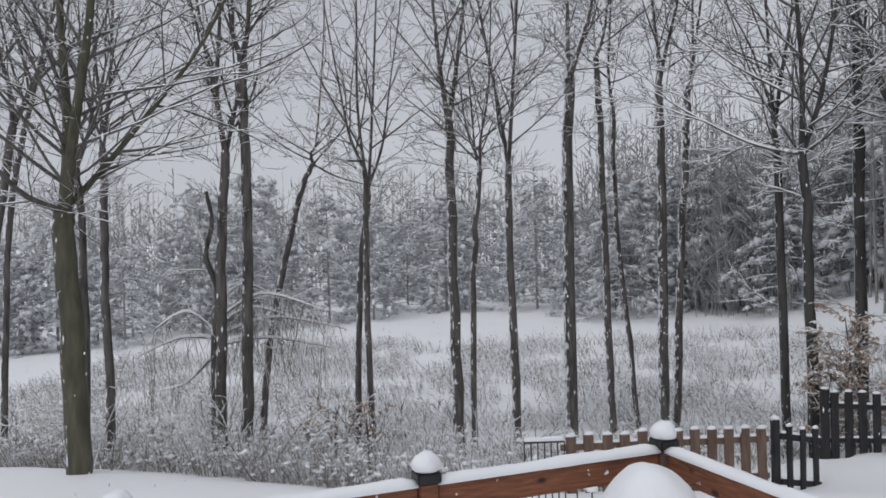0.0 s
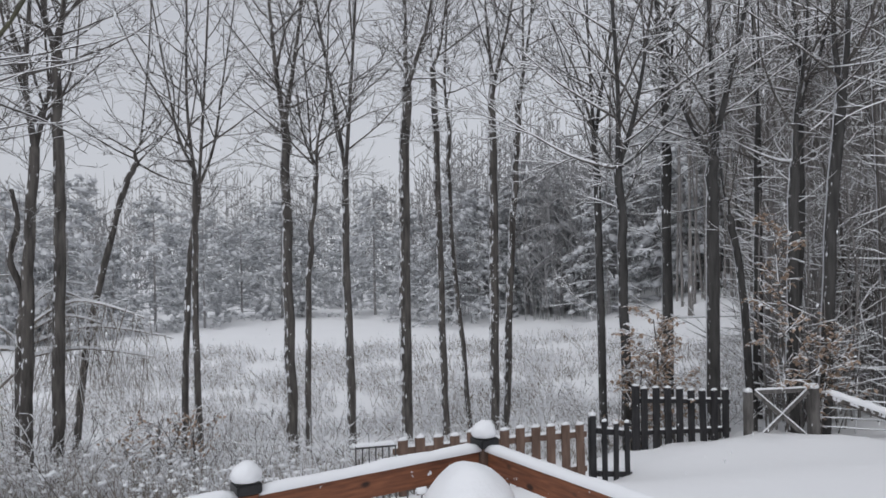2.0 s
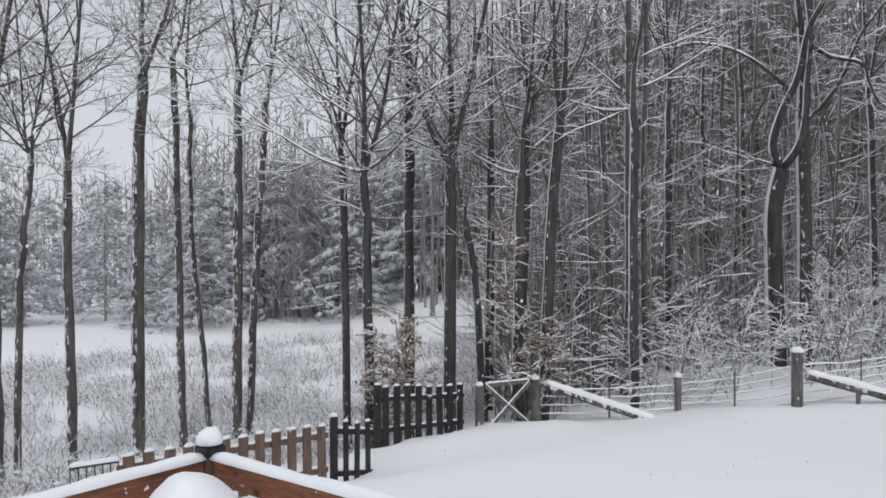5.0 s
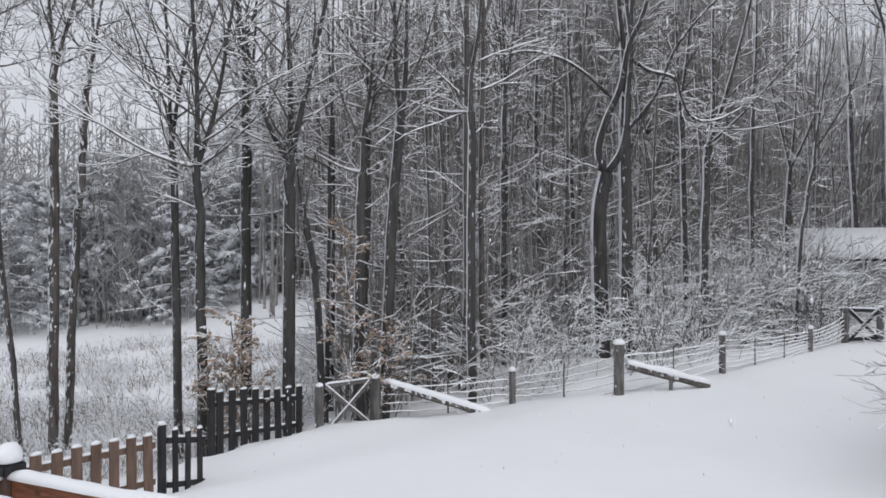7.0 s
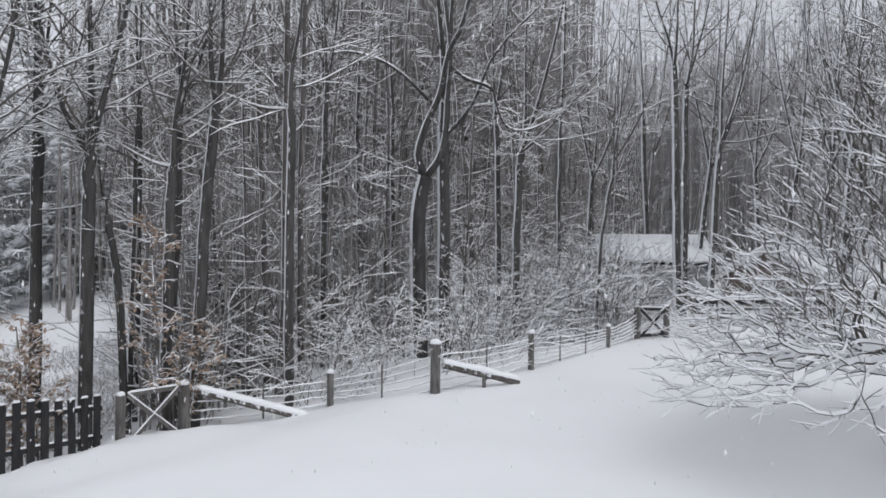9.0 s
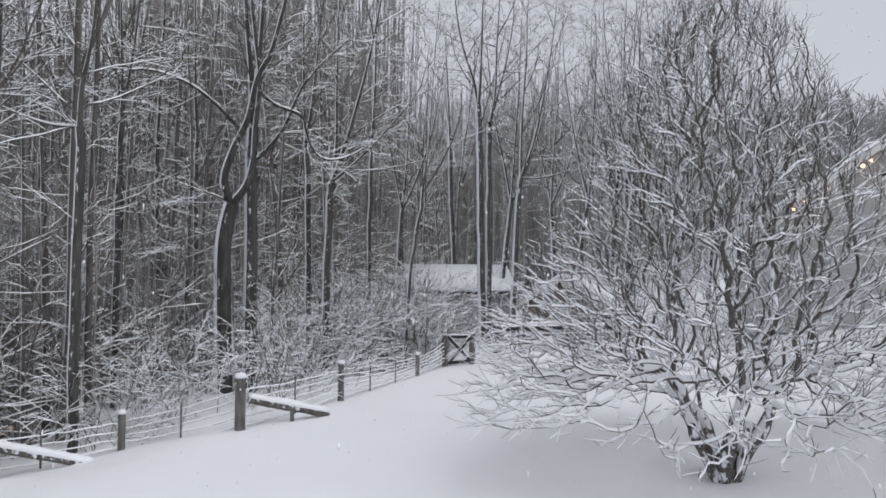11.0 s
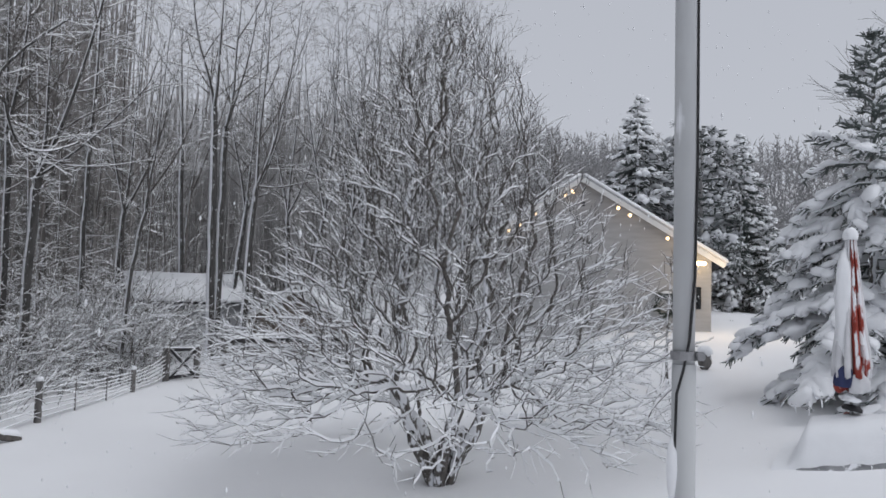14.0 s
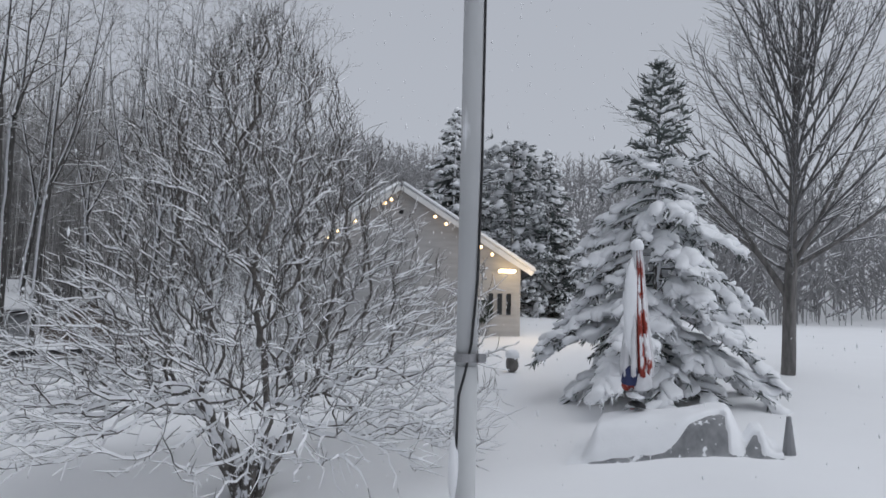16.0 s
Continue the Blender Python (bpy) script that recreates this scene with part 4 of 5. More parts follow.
near_spruce = laden_spruce(6.9, 2.55)
put(near_spruce, 14.2, -7.9)
def snowy_pine(seed, height, wide, needle, label="snow-laden pine at the far side of the marsh", group="pines across the marsh"):
    """A broad old pine whose boughs end in drooping tufts, each bowed under a pillow of snow greyed for haze."""
    r = random.Random(seed)
    top = empty("pine_tree", Matrix(), label, "conifer tree", group)
    tv, tf, nv, nf, sv, sf = [], [], [], [], [], []
    tube(tv, tf, [Vector((0, 0, -0.3)), Vector((0, 0, height * 0.5)), Vector((0, 0, height * 0.96))], [0.13, 0.1, 0.03], 6)
    for b in range(52):
        f = 0.06 + 0.92 * (b + r.random()) / 52
        a = b * 2.4 + r.gauss(0, 0.4)
        full = wide * (1 - f ** 2.4) ** 0.6 * r.uniform(0.55, 1.1) + 0.3
        out = Vector((math.cos(a), math.sin(a), 0))
        p0 = Vector((0, 0, height * f))
        tip = p0 + out * full + Vector((0, 0, -0.16 * full + r.gauss(0, 0.2)))
        tube(nv, nf, [p0, p0.lerp(tip, 0.5) + Vector((0, 0, 0.2)), tip], [0.07, 0.06, 0.03], 3)
        for k in range(6):
            c = p0.lerp(tip, r.uniform(0.45, 1.05)) + Vector((r.gauss(0, 0.35), r.gauss(0, 0.35), r.gauss(0, 0.22)))
            size = r.uniform(0.22, 0.5)
            for j in range(6):
                d = (out * r.uniform(0.1, 1) + Vector((r.gauss(0, 0.7), r.gauss(0, 0.7), r.uniform(-0.9, 0.35)))).normalized()
                tube(nv, nf, [c, c + d * size * 1.25], [0.07, 0.02], 3)
            if r.random() < 0.62:
                pad_on(sv, sf, c + Vector((0, 0, size * 0.25)), (out + Vector((0, 0, -0.5))).normalized(), (size * 0.95, size * 0.7, size * 0.42), 1, 0.75)
    # Trunk, far needles and snow have haze mixed into their colours.
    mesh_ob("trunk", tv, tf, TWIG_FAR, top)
    tagged(mesh_ob("foliage", nv, nf, needle, top, label="grey-green needles dusted with snow, paled for haze on far pines"), kind="stuff")
    tagged(mesh_ob("snow", sv, sf, HAZE_SNOW, top, label="pillows of snow on the boughs, greyed for haze"), kind="stuff")
    return top


yard = [conifer("spruce_tree", 12, 10.5, 3.7, 120, 14, 3, "tall dark spruce with snow on its boughs behind the garage", "conifers behind the garage", bare=0.02, needle=SPRUCE, fat=1.7, pad=0.5, crumbs=0.3, lobes=0.5),
        snowy_pine(35, 10.5, 3.0, SPRUCE, "broad dark pine matted with snow behind the garage", "conifers behind the garage")]
for k, (x, y, s) in enumerate([(37.3, -9.3, 1.02), (36.5, -12.2, 0.88), (35.9, -13.9, 0.83), (39, -11.0, 0.8), (35.5, -15.0, 0.5), (42, -14.5, 0.7)]):
    ob = yard[k] if k < 2 else copy_thing(yard[k % 2], Matrix())
    ob.matrix_basis = Matrix.Translation((x, y, ground(x, y) - 0.2)) @ Matrix.Rotation(k * 1.3, 4, "Z") @ Matrix.Scale(s, 4)
rng = random.Random(11)
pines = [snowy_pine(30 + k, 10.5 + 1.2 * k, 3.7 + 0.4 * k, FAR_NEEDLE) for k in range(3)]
spots = []
for k in range(56):
    a = radians(-36 + 80 * (k + rng.random()) / 56)
    d = rng.choice((64, 69, 76, 84)) + rng.uniform(-3, 3)
    spots.append((math.sin(a) * d, math.cos(a) * d))
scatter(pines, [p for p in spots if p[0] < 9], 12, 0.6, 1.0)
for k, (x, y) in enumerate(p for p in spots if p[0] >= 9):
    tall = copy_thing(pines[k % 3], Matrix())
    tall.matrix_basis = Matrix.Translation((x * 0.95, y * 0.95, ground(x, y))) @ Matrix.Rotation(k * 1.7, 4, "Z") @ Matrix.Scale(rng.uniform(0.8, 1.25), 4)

# ---- the woods behind the fence ----
rng = random.Random(21)


def forest_tree(seed, height, radius):
    g = Growth(seed, 1.1, 0.008)
    rng = g.rng
    d = Vector((rng.gauss(0, 0.06), rng.gauss(0, 0.06), 1))
    pts, rad, dd = g.line(Vector((0, 0, -0.3)), d, height, radius, radius * 0.2, 14, 0.035, 0.0, 0)
    g.branch(pts, rad, [(20, 2.0, 52, 0.05, 0.09, 4), (4, 0.8, 40, 0.03, 0.12, 2)], 0, 0.1, 0.8)
    if seed % 2:
        q = g.line(pts[6], dd + Vector((rng.gauss(0, 0.3), rng.gauss(0, 0.3), 0)), height * 0.5, rad[6] * 0.7, 0.015, 9, 0.04, 0.04, 0)
        g.branch(q[0], q[1], [(9, 1.6, 48, 0.05, 0.09, 4), (3, 0.7, 40, 0.03, 0.12, 2)], 0, 0.1)
    return g.finish("forest_tree", Matrix(), "slender bare forest tree with snow stuck to its trunk", BARK_FOREST, group="woods behind the fence")


woods = [forest_tree(200 + k, 13.5 + 0.7 * k, 0.05 + 0.011 * k) for k in range(8)]
spots = []
while len(spots) < 190:
    a, d = radians(rng.uniform(33, 78)), 15 + 48 * rng.random() ** 0.8
    x, y = math.sin(a) * d, math.cos(a) * d
    if (a < 0.72 and rng.random() < 0.55) or (a > 1.13 and rng.random() < 0.45):
        continue
    if y > edge_y(x) + (3.6 if x < 22 else 6.5) and not (x < 13 and y > 24 and a < 0.5) and math.hypot(x - 31.5, y - 10.6) > 5:
        spots.append((x, y))
scatter(woods, spots, 22, 0.75, 1.15)


def far_woods(name, count, az, dist, height, seed, label, white=2, thick=1.0, stem=0.1, twig=None):
    """Woods too far off to count: stems with a haze of upright twigs."""
    r = random.Random(seed)
    vs, fs, sv, sf = [], [], [], []
    for k in range(count):
        a = r.uniform(*az)
        edge = min(a - az[0], az[1] - a)
        if edge < 9 and r.random() > edge / 9:
            a = r.uniform(*az)
        a, d = radians(a), r.uniform(*dist)
        x, y = math.sin(a) * d, math.cos(a) * d
        h = height * r.uniform(0.65, 1.1)
        b = Vector((x, y, ground(x, y) - 0.3))
        t = b + Vector((r.gauss(0, 0.5), r.gauss(0, 0.5), h))
        tube(vs, fs, [b, t], [stem, 0.02], 3)
        for j in range(12):
            f = r.uniform(0.12, 0.97)
            p = b.lerp(t, f)
            q = p + Vector((r.gauss(0, 0.9), r.gauss(0, 0.9), r.uniform(0.4, 1.7))) * (1.2 - 0.6 * f)
            tube(vs, fs, [p, q], [0.035 * thick, 0.014 * thick], 3)
            if j % white == 0:
                snow_strip(sv, sf, [p, q], [0.045, 0.03], 2.5)
    top = empty(name, Matrix(), label, "woods", kind="stuff")
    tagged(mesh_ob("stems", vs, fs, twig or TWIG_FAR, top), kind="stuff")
    tagged(mesh_ob("snow", sv, sf, CAP, top, smooth=False), kind="stuff")


# Stem colours here are paled so that they stand in for haze.
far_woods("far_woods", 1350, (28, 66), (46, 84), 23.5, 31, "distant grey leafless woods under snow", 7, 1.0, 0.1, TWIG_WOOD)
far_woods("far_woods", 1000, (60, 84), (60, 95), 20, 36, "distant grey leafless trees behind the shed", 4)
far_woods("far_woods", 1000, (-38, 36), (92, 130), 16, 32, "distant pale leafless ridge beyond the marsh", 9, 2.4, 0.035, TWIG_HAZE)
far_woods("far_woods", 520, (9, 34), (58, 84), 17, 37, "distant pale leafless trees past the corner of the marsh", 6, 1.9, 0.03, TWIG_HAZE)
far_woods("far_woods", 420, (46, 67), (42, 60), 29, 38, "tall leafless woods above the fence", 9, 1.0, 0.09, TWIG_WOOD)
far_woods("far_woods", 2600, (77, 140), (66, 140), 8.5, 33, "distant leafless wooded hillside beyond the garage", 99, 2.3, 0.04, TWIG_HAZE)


def thicket():
    """Countless thin saplings that fill the woods behind the fence."""
    r = random.Random(35)
    vs, fs, sv, sf = [], [], [], []
    made = 0
    while made < 1900:
        a, d = radians(min(r.uniform(34, 73), r.uniform(34, 84))), 17.5 + 30 * r.random()
        x, y = math.sin(a) * d, math.cos(a) * d
        if y < edge_y(x) + (4.2 if x < 22 else 6.5) or math.hypot(x - 31.5, y - 10.6) < 4.5:
            continue
        made += 1
        h = r.uniform(2.0, 8.0)
        b = Vector((x, y, ground(x, y) - 0.2))
        m = b + Vector((r.gauss(0, 0.12), r.gauss(0, 0.12), h * 0.5))
        t = m + Vector((r.gauss(0, 0.3), r.gauss(0, 0.3), h * 0.5))
        w = 0.012 + 0.004 * h
        tube(vs, fs, [b, m, t], [w, w * 0.75, 0.008], 3)
        for j in range(5):
            p = b.lerp(t, r.uniform(0.15, 0.9))
            q = p + Vector((r.gauss(0, 0.55), r.gauss(0, 0.55), r.uniform(-0.1, 0.7)))
            q2 = q + (q - p) * 0.6 + Vector((r.gauss(0, 0.15), r.gauss(0, 0.15), r.gauss(0.1, 0.15)))
            tube(vs, fs, [p, q, q2], [0.011, 0.008, 0.005], 3)
            snow_strip(sv, sf, [p, q, q2], [0.013, 0.01, 0.007], 2.2)
    top = empty("thicket", Matrix(), "dense thin saplings crowding the snowy woods", "saplings", kind="stuff")
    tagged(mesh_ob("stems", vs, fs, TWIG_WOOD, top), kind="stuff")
    tagged(mesh_ob("snow", sv, sf, CAP, top, smooth=False), kind="stuff")


thicket()


# ---- marsh grass ----
def marsh_grass():
    r = random.Random(51)
    vs, fs, sv, sf = [], [], [], []
    for k in range(44000):
        x = r.uniform(-22, 18)
        y = edge_y(x) + 1.6 + 34 * r.random() ** 1.7
        p = Vector((x, y, 0))
        if x > 2.5 and y < 14.9 + 0.7 * max(0, x - 8):
            continue
        if noise.noise(p * 0.33) + 0.4 * noise.noise(p * 0.9) < -0.1 - 0.1 * (y < 17):
            continue
        p.z = ground(x, y) - 0.05
        h = r.uniform(0.25, 0.85) * (1 + 0.3 * noise.noise(Vector((x, y, 4)) * 0.5))
        tip = p + Vector((r.gauss(0, 0.42), r.gauss(0, 0.42), 1)) * h
        w = 0.004 + 0.00026 * y
        tube(vs, fs, [p, tip], [w, w * 0.5], 3)
        if k % 2 == 0:
            c = p.lerp(tip, r.uniform(0.5, 1.0))
            q = Matrix.Rotation(r.random() * 6.28, 3, "Z") @ Matrix.Rotation(r.gauss(0, 0.5), 3, "X") @ Matrix.Diagonal((r.uniform(0.6, 2.2), 1, 0.9))
            e = r.uniform(0.015, 0.05) + 0.0012 * y
            o = len(sv)
            sv += [c + q @ Vector(v) for v in ((e, 0, 0), (0, e, 0), (-e, 0, 0), (0, -e, 0), (0, 0, e * 0.7), (0, 0, -e * 0.4))]
            sf += [(o + i, o + (i + 1) % 4, o + 4) for i in range(4)] + [(o + (i + 1) % 4, o + i, o + 5) for i in range(4)]
    top = empty("marsh_grass", Matrix(), "dry brown marsh grass and reeds weighed down with snow", "grass", kind="stuff")
    tagged(mesh_ob("stalks", vs, fs, DRYGRASS, top), kind="stuff")
    tagged(mesh_ob("snow", sv, sf, CAP, top), kind="stuff")


marsh_grass()


# ---- dead leaves that hang on a young beech ----
def beech(x, y, seed, height):
    g = Growth(seed, 1.4)
    pts, rad, dd = g.line(Vector((0, 0, -0.1)), Vector((0, 0, 1)), height, 0.04, 0.012, 7, 0.05, 0.0, 0)
    g.branch(pts, rad, [(13, 1.0, 46, 0.06, 0.16, 4), (5, 0.45, 45, 0.03, 0.18, 3)], 0, 0.15)
    top = g.finish("young_beech", Matrix.Translation((x, y, ground(x, y))), "young beech holding brown dead leaves under snow", BARK, group="young beeches")
    lv, lf = [], []
    for k in range(560 if height > 1.5 else 130):
        p = g.crown[0][g.rng.randrange(len(g.crown[0]))]
        d = Vector((g.rng.gauss(0, 1), g.rng.gauss(0, 1), -0.6)).normalized()
        s = d.cross(Vector((0, 0, 1))).normalized()
        o = len(lv)
        lv += [p, p + d * 0.06 + s * 0.036, p + d * 0.125, p + d * 0.06 - s * 0.036, p + d * 0.06 + Vector((0, 0, 0.016))]
        lf += [(o, o + 1, o + 4), (o + 1, o + 2, o + 4), (o + 2, o + 3, o + 4), (o + 3, o, o + 4)]
    tagged(mesh_ob("leaves", lv, lf, DEADLEAF, top, label="curled brown dead leaves"), kind="stuff")


for k, (x, y, h) in enumerate([(7.1, 14.0, 2.7), (7.5, 14.2, 2.3), (9.2, 12.95, 4.0), (9.9, 12.95, 2.0), (6.8, 14.3, 1.9), (-2.6, 14.5, 1.3), (-2.0, 14.8, 1.2), (-3.1, 14.6, 1.1)]):
    beech(x, y, 300 + k, h)


# ---- the deck ----
DECK, CAPZ = 1.12, 2.08
CORNER, MID = Vector((1.05, 4.06, 0)), Vector((-0.21, 3.56, 0))
ALONG = (MID - CORNER).normalized()
BACK = Vector((0.40, -0.92, 0)).normalized()
POSTS = [CORNER, MID, MID + ALONG * 1.36, MID + ALONG * 2.72, CORNER + BACK * 1.9]
EXT = CORNER + BACK * 1.9


def deck_floor():
    a, b = CORNER + ALONG * 0.1 * 0, MID + ALONG * 4.0
    bm = bmesh.new()
    q = [a + Vector((0.08, 0.1, 0)), b, b + BACK * 4.2, a + BACK * 4.2]
    up = [bm.verts.new((p.x, p.y, DECK + 0.12)) for p in q]
    lo = [bm.verts.new((p.x, p.y, DECK - 0.12)) for p in q]
    bm.faces.new(up[::-1])
    bm.faces.new(lo)
    for i in range(4):
        bm.faces.new((up[i], up[(i + 1) % 4], lo[(i + 1) % 4], lo[i]))
    bmesh.ops.recalc_face_normals(bm, faces=bm.faces)
    ob = part("deck_floor", bm, SNOW)
    tagged(ob, "snow-covered timber deck floor", "deck", kind="structure")


deck_floor()
bm = bmesh.new()
q = [CORNER + ALONG * 0.2 + BACK * 0.2, MID + ALONG * 3.8 + BACK * 0.2, MID + ALONG * 3.8 + BACK * 4.0, CORNER + ALONG * 0.2 + BACK * 4.0]
lo, hi = [bm.verts.new((p.x, p.y, -0.4)) for p in q], [bm.verts.new((p.x, p.y, DECK - 0.125)) for p in q]
bm.faces.new(hi)
for i in range(4):
    bm.faces.new((lo[i], lo[(i + 1) % 4], hi[(i + 1) % 4], hi[i]))
bmesh.ops.recalc_face_normals(bm, faces=bm.faces)
tagged(part("deck_base", bm, POSTWOOD), "boarded timber base under the deck", "deck", kind="structure")
railing = empty("deck_railing", Matrix(), "reddish-brown timber deck railing with snow on its rails", "railing")
for k, p in enumerate(POSTS):
    zb = -0.3 if k < 4 else 0.0
    m = Matrix.Translation((p.x, p.y, (zb + CAPZ - 0.02) / 2)) @ Matrix.Rotation(math.atan2(ALONG.y, ALONG.x), 4, "Z")
    post = part("post", boxed((0.092, 0.092, CAPZ - 0.02 - zb), m, 0.006), POSTWOOD if k == 0 else STAIN, railing)
    mt = Matrix.Translation((p.x, p.y, CAPZ + 0.005)) @ Matrix.Rotation(math.atan2(ALONG.y, ALONG.x), 4, "Z")
    bm = boxed((0.118, 0.118, 0.05), mt, 0.006)
    box(bm, (0.085, 0.085, 0.03), mt @ Matrix.Translation((0, 0, 0.035)), 0.008)
    part("post_cap", bm, BLACK, post, "black post cap")
    part("snow", lump((0.07, 0.07, 0.065), Matrix.Translation((p.x, p.y, CAPZ + 0.062)), k * 3.1, 0.14, 3, -0.4), CAP, post, "rounded heap of snow on the post cap", True)
for k, (a, b) in enumerate([(CORNER, MID), (MID, POSTS[2]), (POSTS[2], POSTS[3]), (CORNER, EXT)]):
    d = (b - a).normalized()
    a2, b2 = a + d * 0.05, b - d * 0.05
    zt = CAPZ - 0.035
    m = between((a2.x, a2.y, zt - 0.066), (b2.x, b2.y, zt - 0.066))
    top_rail = part("rail", boxed(((b2 - a2).length, 0.04, 0.132), m, 0.006), STAIN, railing, "reddish-brown knotty rail board")
    vs, fs = rail_snow((a2.x, a2.y, zt), (b2.x, b2.y, zt), 0.075, 0.042, k * 5.0)
    mesh_ob("snow", vs, fs, CAP, top_rail, label="bank of snow along the rail")

# a kettle grill under a dome of snow, in the corner of the deck
gx, gy = 0.86, 3.62
grill = empty("kettle_grill", Matrix.Translation((gx, gy, DECK + 0.12)), "round kettle grill buried under a dome of snow", "grill")
bm = bmesh.new()
bmesh.ops.create_uvsphere(bm, u_segments=24, v_segments=12, radius=0.25, matrix=Matrix.Translation((0, 0, 0.42)) @ Matrix.Diagonal((1, 1, 0.8, 1)))
part("bowl", bm, BLACK, grill, smooth=True)
for k in range(3):
    a = k * 2.094
    m = between((0.14 * math.cos(a), 0.14 * math.sin(a), 0.3), (0.27 * math.cos(a), 0.27 * math.sin(a), -0.1), (1, 0.3, 0))
    bm = bmesh.new()
    bmesh.ops.create_cone(bm, segments=10, radius1=0.012, radius2=0.012, depth=0.42, cap_ends=True, matrix=m @ Matrix.Rotation(radians(90), 4, "Y"))
    part("leg", bm, STEEL, grill)
part("snow", lump((0.27, 0.27, 0.4), Matrix.Translation((0, 0, 0.47)), 4, 0.05, 4, -0.3), CAP, grill, "smooth dome of fresh snow", True)


# ---- fences ----
def gz(x, y):
    return ground(x, y)


def board_panel(name, a, b, top_a, top_b, low_a, low_b, count, width, wood, label, group, rails=(0.8, 0.2), skip_posts=False):
    """A run of picket fence from a to b: posts, two rails, and pickets with snow on their heads."""
    a, b = Vector((*a, 0)), Vector((*b, 0))
    d = (b - a).normalized()
    n = Vector((-d.y, d.x, 0))
    fence = empty(name, Matrix(), label, "fence", group)
    for f in rails:
        za, zb = low_a + (top_a - low_a) * f, low_b + (top_b - low_b) * f
        p, q = a + n * 0.035 + Vector((0, 0, za)), b + n * 0.035 + Vector((0, 0, zb))
        r = part("rail", boxed(((q - p).length, 0.04, 0.09), between(p, q), 0.005), wood, fence)
        vs, fs = rail_snow(p + Vector((0, 0, 0.044)), q + Vector((0, 0, 0.044)), 0.05, 0.035, za * 9, 24)
        mesh_ob("snow", vs, fs, CAP, r)
    rng = random.Random(int(a.x * 100) + count)
    turn = Matrix.Rotation(math.atan2(d.y, d.x), 4, "Z")
    for k in range(count):
        t = (k + 0.5) / count
        p = a.lerp(b, t)
        zt, zl = top_a + (top_b - top_a) * t + rng.gauss(0, 0.012), low_a + (low_b - low_a) * t - 0.3
        m = Matrix.Translation((p.x, p.y, (zt + zl) / 2)) @ turn @ Matrix.Rotation(rng.gauss(0, 0.012), 4, "Y")
        pk = part("picket", boxed((width, 0.028, zt - zl), m, 0.004), wood, fence)
        part("snow", lump((width * 0.52, 0.03, 0.045), Matrix.Translation((p.x, p.y, zt)) @ turn, k * 1.7, 0.15, 2, -0.1), CAP, pk, "", True)
    return fence


def post_at(x, y, top, r, wood, label, group, square=False, cap=0.09, parent=None):
    low = gz(x, y) - 0.2
    p = parent or empty("fence_post", Matrix(), label, "post", group)
    bm = bmesh.new()
    if square:
        box(bm, (2 * r, 2 * r, top - low), Matrix.Translation((x, y, (top + low) / 2)), 0.008)
    else:
        bmesh.ops.create_cone(bm, segments=12, radius1=r * 1.06, radius2=r, depth=top - low, cap_ends=True, matrix=Matrix.Translation((x, y, (top + low) / 2)))
    part("post", bm, wood, p)
    part("snow", lump((r * 1.25, r * 1.25, cap), Matrix.Translation((x, y, top + 0.01)), x * 3, 0.14, 2, -0.15), CAP, p, "cap of snow on the post", True)
    return p


board_panel("picket_fence", (1.21, 9.83), (4.2, 10.55), 0.62, 0.5, -0.2, -0.36, 12, 0.14, POSTWOOD, "brown weathered picket fence with snow on its pickets", "yard fences")
gate = board_panel("dark_gate", (4.42, 10.66), (5.1, 10.95), 0.5, 0.34, -0.35, -0.5, 3, 0.1, DARKWOOD, "open dark-stained picket gate capped with snow", "yard fences", (0.8, 0.04))
post_at(4.34, 10.72, 0.56, 0.05, DARKWOOD, "dark square gate post with snow on top", "fence posts", True, 0.05)
board_panel("dark_picket_fence", (6.36, 13.42), (8.4, 13.55), 0.38, 0.2, -0.62, -0.7, 8, 0.145, DARKWOOD, "dark-stained picket fence with snow on its rails", "yard fences", (0.74, 0.12))
post_at(6.3, 13.4, 0.42, 0.06, DARKWOOD, "dark square fence post", "fence posts", True, 0.03)

# black metal stair gate beside the deck
metal = empty("metal_gate", Matrix(), "thin black metal gate with snow along its top", "gate", "yard fences")
pa, pb = Vector((0.6, 8.2, 0.98)), Vector((1.05, 8.3, 0.96))
for zz in (0, -0.8):
    o = Vector((0, 0, zz))
    r = part("rail", boxed(((pb - pa).length, 0.025, 0.025), between(pa + o, pb + o), 0.003), WIRE, metal)
    vs, fs = rail_snow(pa + o + Vector((0, 0, 0.012)), pb + o + Vector((0, 0, 0.012)), 0.045, 0.045, zz + 2, 10)
    mesh_ob("snow", vs, fs, CAP, r)
for k in range(7):
    p = pa.lerp(pb, k / 6)
    part("bar", boxed((0.014, 0.014, 1.1), Matrix.Translation((p.x, p.y, p.z - 0.53))), WIRE, metal)
for k in range(4):
    p = Vector((1.15 + 0.14 * k, 8.1 - 0.12 * k, 0.62 - 0.09 * k))
    part("bar", boxed((0.014, 0.014, 0.8), Matrix.Translation((p.x, p.y, p.z - 0.4))), WIRE, metal)
    part("snow", lump((0.07, 0.06, 0.06), Matrix.Translation(p), k, 0.2, 2), CAP, metal, "", True)


